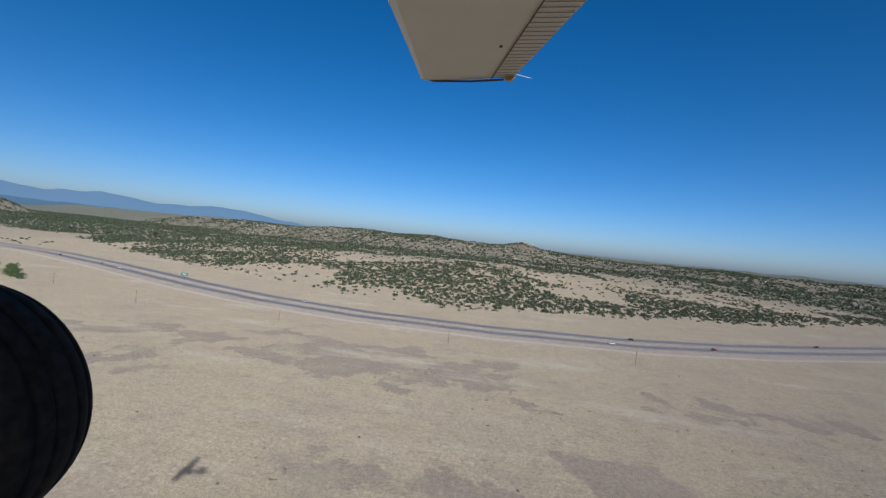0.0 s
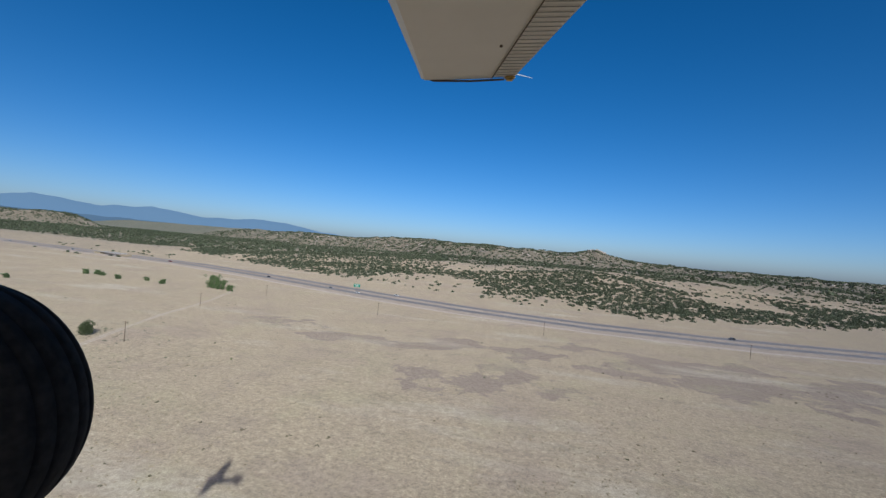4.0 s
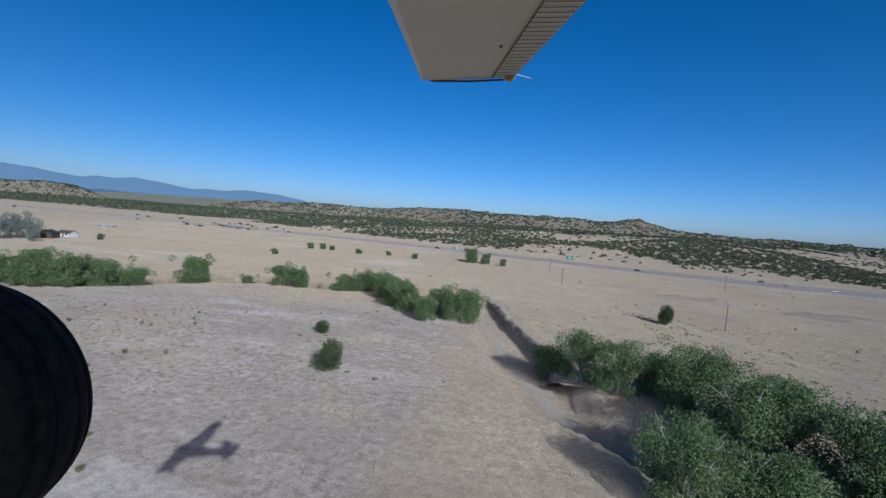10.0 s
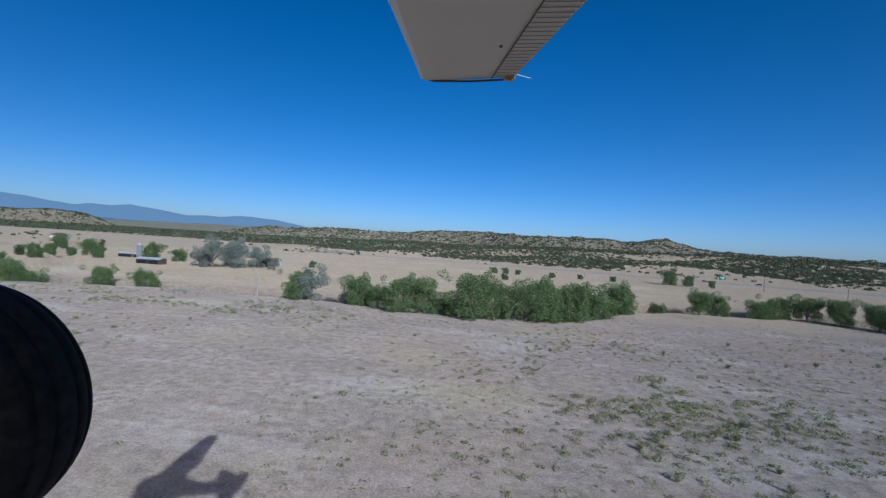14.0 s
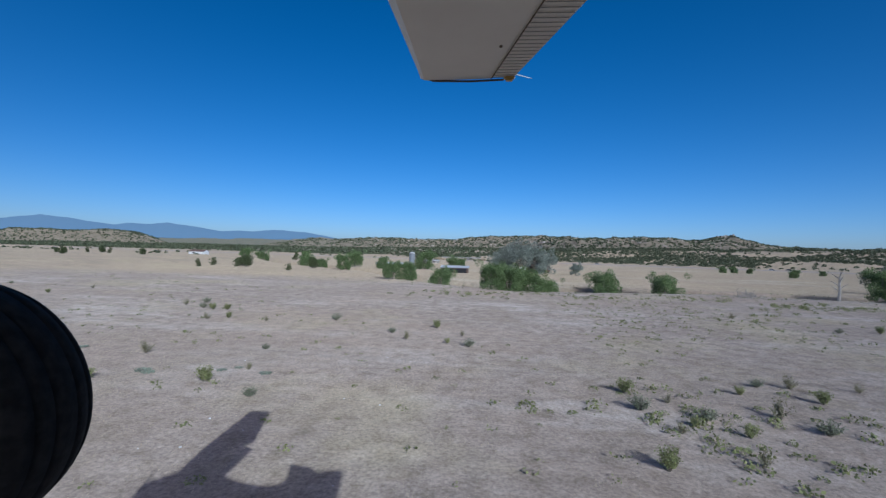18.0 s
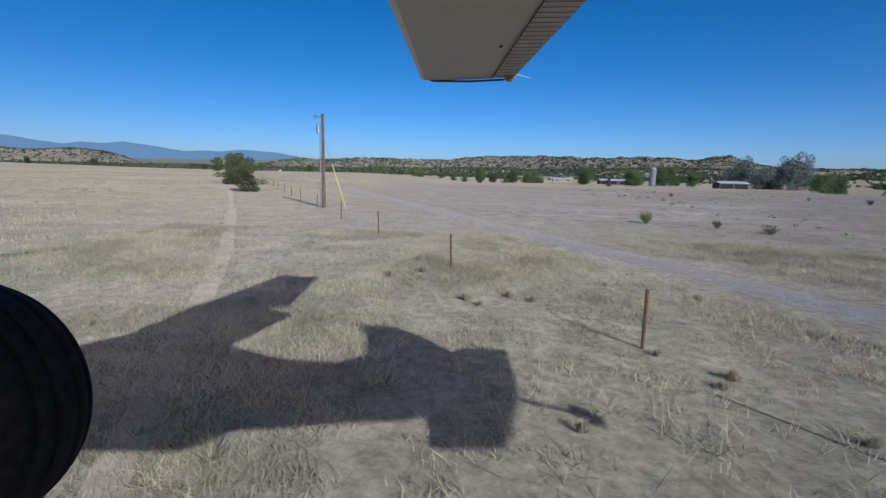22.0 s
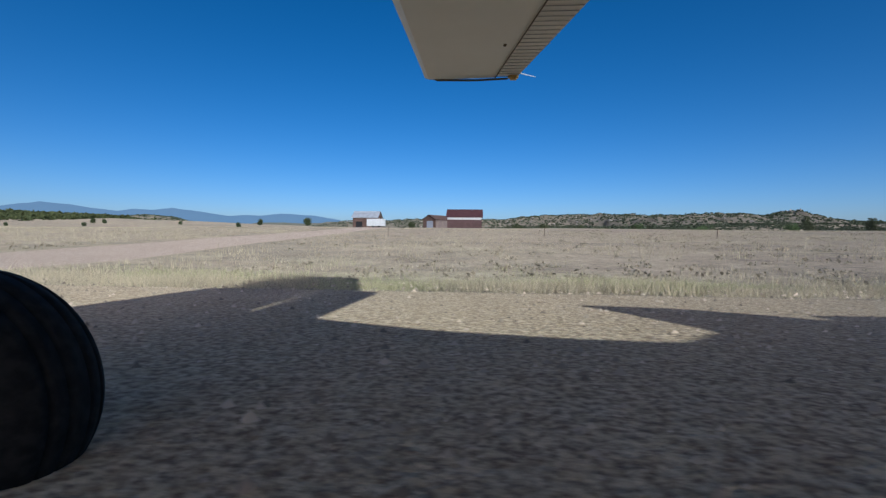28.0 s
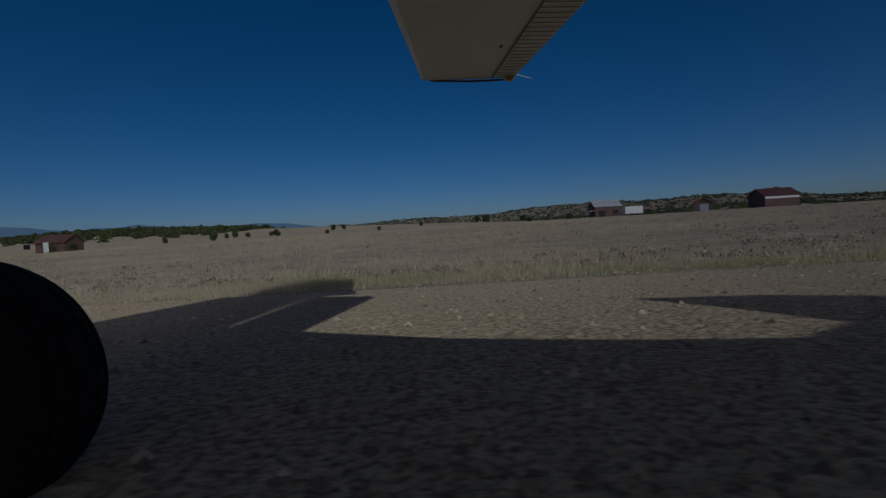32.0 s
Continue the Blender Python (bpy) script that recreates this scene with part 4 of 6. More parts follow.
ORCHARD = [(-795.3, 47.2, 0.37), (-803, 60.5, 0.42), (-805.2, 65.5, 0.37), (-808.8, 72, 0.36), (-809.8, 73.5, 0.34), (-813.2, 80.5, 0.34), (-815.6, 85, 0.42), (-817.8, 89.5, 0.34), (-820.5, 95, 0.31), (-824, 102, 0.34), (-828.2, 110, 0.34), (-831.5, 117, 0.31),
           (-840.5, 125, 0.38), (-766, 160, 0.31), (-771, 177, 0.34), (-776, 208, 0.37), (-785, 286, 0.56), (-756, 170, 0.28), (-724, 150, 0.25), (-890, 250, 0.37), (-910, 255, 0.34)]
OLIVE = [(-563, 105, 0.95), (-553, 109, 0.7), (-641, 187, 1.45), (-634, 193, 1.35), (-645, 212, 1.4), (-628, 204, 1.15), (-649, 190, 0.9), (-616, 196, 0.6)]
BUSHY = [(-760, 178, 1.2), (-753, 172, 1.6), (-726, 176, 1.5), (-1063.6, 112, 0.4), (-1078.8, 110, 0.65), (-1074, 118, 0.45), (-1051, 110, 0.35), (-1108, 104, 0.45), (-1102, 92, 0.6), (-1097, 90, 0.5), (-320.5, 133, 1.9), (-402, 57.5, 1.65), (-412, 79, 0.95), (-1067, 119, 0.55), (-1068.5, 120, 0.4), (-1082, 128, 0.6), (-1084, 127, 0.45), (-1096, 118, 0.55), (-1040, 122, 0.4), (-1058, 145, 0.6), (-1055, 146, 0.5), (-1030, 150, 0.45), (-1010, 168, 0.8), (-1004, 200, 1.2), (-985, 215, 1.1), (-960, 226, 1.3), (-998, 130, 0.5), (-880, 210, 1), (-895, 225, 1.2), (-905, 230, 1), (-905, 260, 1.4), (-850, 230, 1.2)]


HEDGE = [(-508, 300, 1.9), (-500, 303, 1.9), (-492, 300, 1.6), (-470, 293, 1.7), (-450, 300, 1.5), (-430, 294, 1.7), (-504, 238, 1.5)]


def build_trees():
    a = make_tree("cottonwood_tree", "broad green cottonwood beside the dry creek", "tree", tree_meshes(1, 9.0, 9.5, 26000, 0.21, M_COTTON, 9, 0.18, dead=2, skirt=10, dense=18), (0, 0, 0))
    b = make_tree("cottonwood_tree", "green cottonwood with bleached dead limbs by the creek", "tree", tree_meshes(2, 9.0, 9.0, 18000, 0.2, M_COTTON, 8, 0.26, dead=8, dense=8), (0, 0, 0))
    c = make_tree("cottonwood_tree", "leafy green cottonwood in a creekside row", "tree", tree_meshes(3, 8.5, 8.5, 17000, 0.26, M_COTTON, 7, 0.14, skirt=12, dense=34), (0, 0, 0))
    plant(a, [p for k, p in enumerate(COTTON_BIG[1:]) if k % 2])
    plant(b, [p for k, p in enumerate(COTTON_BIG[1:]) if not k % 2])
    rows = [p for p in COTTON_ROW + COTTON_FAR if p[2]]
    plant(c, [p for k, p in enumerate(rows) if k % 3])
    plant(a, [(x, y, k * 0.92) for n, (x, y, k) in enumerate(rows) if not n % 3])
    retire(a, *COTTON_BIG[0])
    retire(b, -347, 30, 0.95)
    retire(c, -610.5, 107, 0.78)
    d = make_tree("shade_tree", "rounded dark green tree on the dry field", "tree", tree_meshes(5, 6.4, 7.6, 8500, 0.33, leafy("elm_leaves", (0.095, 0.11, 0.055), (0.15, 0.16, 0.085)), 7, 0.2, skirt=5), (0, 0, 0))
    plant(d, ORCHARD[1:])
    retire(d, *ORCHARD[0])
    e = make_tree("olive_tree", "silvery blue-grey olive tree beside the farmyard", "tree", tree_meshes(6, 9.0, 9.0, 7500, 0.3, M_OLIVE, 7), (0, 0, 0))
    plant(e, OLIVE[1:])
    retire(e, *OLIVE[0])
    rng = np.random.RandomState(21)
    bm = tube(bmesh.new(), [(0, 0, -0.3), (0.1, 0, 0.8), (0, 0.1, 2.0)], [0.2, 0.15, 0.05], 6)
    cl = [(rng.uniform(-0.7, 0.7), rng.uniform(-0.7, 0.7), rng.uniform(0.8, 2.4), rng.uniform(0.8, 1.15), rng.uniform(0.8, 1.1)) for k in range(9)]
    v, f = leaf_quads(crown_points(rng, cl, 9000), 0.12, rng)
    g = make_tree("juniper_tree", "dense rounded olive-green juniper on dry ground", "tree", (bm, (v, f, leafy("near_juniper_leaves", (0.07, 0.092, 0.04), (0.11, 0.132, 0.062))), None), (0, 0, 0))
    plant(g, BUSHY[1:])
    plant(c, [(x, y, k * 0.3) for x, y, k in HEDGE], low=0.8)
    retire(g, *BUSHY[0])


def scatter(name, label, category, places, sizes, quads, leaf, mat, seed, tall=0.8, sink=0.1):
    """One mesh of many low clumps of leaves."""
    rng = np.random.RandomState(seed)
    n = len(places)
    z = ground(places[:, 0], places[:, 1])
    d = rng.normal(size=(n, quads, 3))
    d /= np.linalg.norm(d, axis=2)[..., None]
    d *= (0.72 + 0.28 * rng.rand(n, quads, 1))
    lobe = rng.normal(size=(n, 3, 3)) * (0.34, 0.34, 0.12)
    pick = rng.randint(0, 3, (n, quads))
    d = d * 0.78 + lobe[np.arange(n)[:, None], pick]
    d[..., 2] = np.abs(d[..., 2]) * tall * 1.25
    c = np.concatenate([places, z[:, None] - sink], 1)[:, None] + d * (sizes[:, None, None] * 0.5 * rng.uniform(0.8, 1.2, (n, 1, 3)))
    v, f = leaf_quads(c.reshape(-1, 3), np.repeat(sizes * leaf, quads), rng)
    ob = soup(name, v, f, mat)
    return tagged(ob, label, category, kind="stuff")


def build_brush():
    rng = np.random.RandomState(31)
    # junipers massed on the low hills, speckled up the mesas
    for name, label, n, y0, y1, grow, quads, leaf, seed in (("juniper_scrub", "dark green junipers massed over low hills", 110000, 380, 900, 1.0, 30, 0.29, 32),
                                                            ("far_juniper_scrub", "dark junipers speckling distant mesas", 74000, 900, 2100, 1.5, 6, 0.6, 33)):
        x, y = rng.uniform(-2750, 1500, n), rng.uniform(y0, y1, n)
        d = y - np.interp(x, FOOT_X, FOOT_Y)
        off, _ = way_off(x, y, HIGHWAY)
        lump = vnoise(x, y, 130, 4) + 0.05 * ramp01(d, 60, 250)
        thick = np.clip((lump - 0.435) * 9.0, 0, 1) * 0.72 * ramp01(d, -10, 50) + 0.03 * (d > 0)
        thick = np.where(y > 900, np.maximum(thick, 0.62 + 0.35 * (vnoise(x, y, 35, 2) > 0.42) * ramp01(y, 1150, 1350)), thick)
        thick = np.maximum(thick, 0.36 * ramp01(d, 30, 120) * ramp01(x, -1150, -1000) * (1 - ramp01(x, -330, -250)))
        keep = (rng.rand(n) < thick) & (off > 24) & (d > -15)
        p = np.stack([x, y], 1)[keep]
        scatter(name, label, "shrubs", p, rng.uniform(2.6, 6.2, len(p)) * grow, quads, leaf, M_JUNIPER, seed)
    # knoll thicket
    q = np.stack([rng.uniform(-1275, -1108, 1500), rng.normal(212, 15, 1500)], 1)
    scatter("knoll_thicket", "green scrub oak thicket over a dry knoll", "shrubs", q, rng.uniform(2.4, 4.6, 1500), 26, 0.34, leafy("oak_leaves", (0.068, 0.08, 0.032), (0.105, 0.12, 0.05)), 34)
    # far tree belts on the plain
    q = np.stack([rng.uniform(-1500, -650, 420), rng.uniform(330, 640, 420)], 1)
    keep = (vnoise(q[:, 0], q[:, 1], 60, 2) > 0.55) & (way_off(q[:, 0], q[:, 1], HIGHWAY)[0] > 25)
    scatter("valley_scrub", "scattered green trees far down the valley", "shrubs", q[keep], rng.uniform(2.5, 6, keep.sum()), 30, 0.36, M_JUNIPER, 35)


SHRUB_A = [(-674, 20), (-679, 21), (-682, 43), (-686, 50), (-690, 22), (-691, 16), (-719, 35), (-668, 30), (-676, 27), (-692, 12), (-668, 46), (-675, 43), (-680, 44), (-691, 56), (-721, 68), (-720, 59), (-702, 27), (-674, 18), (-667, 21), (-663, 19), (-653, 40), (-656, 44), (-740, 70), (-702, 14), (-698, 11), (-682, 22), (-666, 24)]
SHRUB_B = [(-593, 15), (-595, 14), (-598, 15), (-597, 19), (-599, 16), (-589, 11), (-587, 10), (-598, 30), (-589, 35), (-586, 47), (-602, 53), (-589, 49), (-606, 53), (-611, 52), (-618, 61), (-597, 56), (-581, 30), (-587, 23), (-584, 21), (-574, 27), (-635, 21), (-582, 46), (-529, 67), (-570, 66)]
SHRUB_C = [(-497, 15), (-494, 20), (-495, 23), (-494, 32), (-491, 36), (-496, 21), (-496, 16), (-509, 17), (-502, 16), (-504, 28), (-502, 30), (-500, 32), (-494, 26), (-468, 32), (-463, 31), (-463, 33), (-449, 36), (-441, 47), (-440, 38), (-434, 32), (-431, 29), (-457, 45), (-469, 36), (-463, 43), (-479, 62), (-468, 83), (-468, 66), (-462, 68), (-449, 72), (-454, 50), (-486, 69), (-506, 64), (-503, 23)]
SHRUB_D = [(-426, 29), (-430, 32), (-436, 37), (-444, 36), (-444, 46), (-431, 56), (-452, 74), (-442, 79), (-437, 47), (-414, 23), (-419, 21), (-424, 20), (-419, 29), (-421, 25), (-408, 37), (-437, 54), (-457, 32), (-446, 71), (-439, 75), (-445, 85)]
SHRUB_E = [(-749, 14), (-751, 21), (-748, 23), (-747, 21), (-743, 20), (-740, 27), (-739, 23), (-744, 12), (-726, 28), (-755, 4), (-756, 28), (-754, 26), (-732, 26), (-760, 29), (-274, 121), (-274, 147), (-254, 129), (-164, 150), (-251, 107), (-181, 130), (-36, 113), (-139, 148), (40, 228), (-60, 78), (-393, 252)]

SHRUB_F = [(-642, 24), (-642, 21), (-640, 22.5), (-640, 19), (-639, 20), (-641, 18), (-638, 18), (-633, 27), (-631, 27), (-631, 24), (-634, 19), (-639, 15), (-643, 14), (-688, 51), (-692, 53), (-684, 50), (-660, 40), (-658, 37), (-654, 36), (-652, 35), (-627, 27), (-635, 25),
           (-748, 11), (-747, 19), (-744, 15), (-743, 16), (-733, 21), (-731, 22), (-714, 44), (-729, 18), (-742, 10), (-740, 14), (-743, 5), (-740, 6), (-737, 7), (-463, 36), (-460, 30), (-447, 33), (-439, 45), (-437, 42), (-431, 34), (-428, 34), (-434, 35), (-423, 27)]
FLAT_WEEDS = [(-687.7, 20.3), (-681.9, 27.5), (-683.6, 23.6), (-677.8, 18.6), (-675.4, 18.6), (-674.3, 18.1), (-671.6, 22.0), (-667.5, 23.4), (-664.4, 23.3), (-695.4, 18.1), (-785.2, 11.9), (-666.8, 24.2), (-672.3, 22.4)]
FENCE_TUFTS = [(-772.3, 5.3), (-768.5, 5.0), (-770.9, 9.3), (-773.9, 10.9), (-770.7, 3.7), (-771.6, 8.5), (-767.7, 3.7), (-774.3, 2.9), (-775.2, 3.2), (-778.4, 6.4), (-773.4, 13.4), (-771.9, 8.9), (-770.4, 9.0), (-773.1, 11.6), (-768.2, 5.3), (-768.9, 6.1), (-764.0, 6.3), (-779.5, 9.2), (-783, 5.6), (-766.4, 9.8)]
WEEDS = [(-878.4, 7.3), (-876.9, 6.8), (-876.2, 6.7), (-947.9, 11.9), (-950, 9.6), (-949.3, 9.6), (-946, 11.6), (-943.6, 15.3), (-973.5, 9.2), (-972.9, 9.4), (-971.8, 9.5), (-793.1, 8.3), (-795.3, 8.5), (-1010, 8.8), (-985, 8.6), (-905, 8.5), (-860, 8.4), (-840, 8.2)]


def build_shrubs():
    rng = np.random.RandomState(41)
    masters = []
    for k in range(3):
        sh = thing("rabbitbrush", Matrix.Identity(4), ("yellow-green rabbitbrush on bare dry soil", "low grey-green sagebrush on dry soil", "sparse half-dry brush on dusty soil")[k], "shrub", "field shrubs")
        stems = (60, 46, 34)[k]
        q, t = rng.uniform(0, 6.28, stems), np.sqrt(rng.rand(stems)) * (0.85, 1.05, 0.95)[k]
        tip = np.stack([np.sin(t) * np.cos(q) * 0.62, np.sin(t) * np.sin(q) * 0.62, np.cos(t) * 0.78], 1) * rng.uniform(0.65, 1.15, (stems, 1))
        per = (17, 16, 12)[k]
        u = rng.uniform(0.35, 1.05, (stems, per, 1))
        c = (tip[:, None] * u + rng.normal(size=(stems, per, 3)) * 0.035 * (0.5 + u)).reshape(-1, 3)
        v, f = leaf_quads(c, 0.072, rng)
        bm = bmesh.new()
        for e in tip[:24]:
            tube(bm, [(0, 0, -0.1), tuple(e * (0.4, 0.4, 0.5)), tuple(e)], [0.016, 0.01, 0.004], 4)
        part("woody_base", bm, M_BARK, sh)
        soup("foliage", v, f, (M_SAGE, M_GREYSAGE, M_HALFDRY)[k], sh)
        masters.append(sh)
    spots = SHRUB_A + SHRUB_B + SHRUB_C + SHRUB_D + SHRUB_E + SHRUB_F
    for k, sh in enumerate(masters):
        plant(sh, [(x, y, rng.uniform(0.6, 1.25)) for x, y in spots[k::3][1:]], 0.02)
        plant(sh, [(x, y, rng.uniform(0.2, 0.3)) for x, y in WEEDS[k::3]], 0.02)
        x, y = spots[k]
        retire(sh, x, y)
    # flat blue-grey weeds lying on the soil
    weed = thing("rosette_weed", Matrix.Identity(4), "low blue-grey weed spread flat on dry soil", "weed", "flat weeds")
    q = rng.choice(9, 190) * 0.7 + rng.normal(size=190) * 0.12
    r = 0.5 * np.sqrt(rng.rand(190))
    v, f = leaf_quads(np.stack([np.cos(q) * r, np.sin(q) * r, 0.05 + 0.07 * rng.rand(190)], 1), 0.1, rng, 0.6)
    soup("foliage", v, f, M_BLUEWEED, weed)
    plant(weed, [(x, y, rng.uniform(0.55, 1.05)) for x, y in FLAT_WEEDS[1:]], 0.0)
    retire(weed, *FLAT_WEEDS[0])
    # dark dry tufts by the fence
    tuft = thing("grass_tuft", Matrix.Identity(4), "dark dry bunchgrass tuft beside the fence", "grass tuft", "fence tufts")
    for name, n, reach, m in (("dry_foliage", 150, 0.26, M_GRASS_DRY), ("dark_foliage", 120, 0.2, M_GREYSAGE)):
        q, t = rng.uniform(0, 6.28, n), rng.rand(n) * 1.15
        tip = np.stack([np.sin(t) * np.cos(q), np.sin(t) * np.sin(q), np.cos(t) * 0.8], 1) * (reach * rng.uniform(0.6, 1.2, (n, 1)))
        root = tip * (0.25, 0.25, 0) - np.array([0, 0, 0.01])
        side = np.stack([-np.sin(q), np.cos(q), 0 * q], 1) * 0.005
        soup(name, np.stack([root - side, root + side, tip], 1).reshape(-1, 3), np.arange(3 * n).reshape(n, 3), m, tuft)
    plant(tuft, [(x, y, rng.uniform(0.7, 1.3)) for x, y in FENCE_TUFTS[1:]], 0.0)
    retire(tuft, *FENCE_TUFTS[0])
    # countless smaller tufts between them
    n = 22000
    x, y = rng.uniform(-752, -250, n), rng.uniform(-6, 120, n)
    keep = rng.rand(n) < np.clip((vnoise(x, y, 26, 3) - 0.45) * 4, 0, 1) * np.where(x < -640, 0.25, np.where(x < -390, 1, 0.25))
    off, _ = way_off(x, y, TRACK)
    p = np.stack([x, y], 1)[keep & (off > 3)]
    scatter("low_brush", "small olive and grey brush over the pasture", "shrubs", p, rng.uniform(0.3, 0.85, len(p)), 15, 0.18, M_SAGE, 42, 0.6, 0.0)
    n = 1500
    hub = np.array([(-490, 34, 20, 14), (-500, 52, 9, 12), (-496, 36, 7, 6), (-500, 55, 16, 14), (-638, 20, 5, 4), (-458, 34, 12, 8)])[rng.choice(6, n, p=[0.35, 0.2, 0.15, 0.15, 0.05, 0.1])]
    x, y = hub[:, 0] + hub[:, 2] * rng.normal(size=n), hub[:, 1] + hub[:, 3] * rng.normal(size=n)
    p = np.stack([x, y], 1)[(y > -4) & (vnoise(x, y, 12, 2) > 0.4)]
    scatter("brush_patch", "thick patch of knee-high olive brush", "shrubs", p, rng.uniform(0.5, 1.2, len(p)), 40, 0.14, M_SAGE, 44, 0.7, 0.0)
    n = 950
    hub = np.array([(-578, 80, 16, 5), (-560, 84, 14, 6), (-608, 88, 16, 6), (-582, 45, 9, 7), (-640, 84, 16, 5), (-600, 66, 22, 10)])[rng.choice(6, n, p=[0.24, 0.2, 0.18, 0.1, 0.14, 0.14])]
    x, y = hub[:, 0] + hub[:, 2] * rng.normal(size=n), hub[:, 1] + hub[:, 3] * rng.normal(size=n)
    p = np.stack([x, y], 1)[vnoise(x, y, 10, 2) > 0.42]
    scatter("bank_brush", "olive and straw brush along the creek bank", "shrubs", p, rng.uniform(0.5, 1.5, len(p)) * rng.uniform(0.6, 1.0, len(p)), 46, 0.13, M_SAGE, 45, 0.75, 0.0)
    n = 9000
    x, y = rng.uniform(-300, 120, n), rng.uniform(10, 150, n)
    p = np.stack([x, y], 1)[(rng.rand(n) < np.clip((vnoise(x, y, 45, 3) - 0.42) * 4, 0.02, 1)) & (way_off(x, y, TRACK)[0] > 3)]
    scatter("bunchgrass", "pale straw bunchgrass lumps over the pasture", "grass", p, rng.uniform(0.4, 0.95, len(p)), 9, 0.34, leafy("bunchgrass_straw", (0.46, 0.375, 0.25), (0.38, 0.31, 0.205), 0.2), 47, 0.45, 0.02)
    n = 700
    x, y = -322 + 15 * rng.normal(size=n), 105 + 26 * rng.normal(size=n)
    p = np.stack([x, y], 1)[(vnoise(x, y, 9, 2) > 0.45) & (way_off(x, y, CREEK)[0] > 5) & (way_off(x, y, TRACK)[0] > 3)]
    scatter("creekside_tufts", "grey-green tufts between the track and the creek", "shrubs", p, rng.uniform(0.5, 1.3, len(p)), 22, 0.2, M_GREYSAGE, 48, 0.6, 0.0)
    n = 2600
    x, y = rng.uniform(-420, 130, n), rng.uniform(40, 330, n)
    keep = rng.rand(n) < np.clip((vnoise(x, y, 40, 3) - 0.5) * 3, 0, 1) * 0.5 + 0.02
    p = np.stack([x, y], 1)[keep]
    scatter("pasture_brush", "tiny dark weeds over the tan pasture", "shrubs", p, rng.uniform(0.5, 1.3, len(p)), 14, 0.3, leafy("weed_leaves", (0.13, 0.115, 0.07), (0.2, 0.17, 0.1)), 43, 0.5, 0.0)


def blades(name, label, places, height, spread_r, per, mat, seed, bend=0.28, wide=1.0):
    """Tufts of narrow upright blades."""
    rng = np.random.RandomState(seed)
    n = len(places)
    z = ground(places[:, 0], places[:, 1])
    h = np.repeat(np.broadcast_to(height, (n,)), per) * rng.uniform(0.5, 1.2, n * per)
    root = np.repeat(np.concatenate([places, z[:, None]], 1), per, 0) + rng.normal(size=(n * per, 3)) * (spread_r, spread_r, 0)
    q = rng.uniform(0, 2 * math.pi, n * per)
    w = (0.003 + 0.011 * h) * wide
    side = np.stack([np.cos(q), np.sin(q), 0 * q], 1) * w[:, None]
    lean = rng.normal(size=(n * per, 3)) * (bend, bend, 0) * h[:, None]
    tip = root + lean + np.stack([0 * h, 0 * h, h], 1)
    root[:, 2] -= 0.02
    v = np.stack([root - side, root + side, tip], 1).reshape(-1, 3)
    ob = soup(name, v, np.arange(3 * n * per).reshape(-1, 3), mat)
    return tagged(ob, label, "grass", kind="stuff")


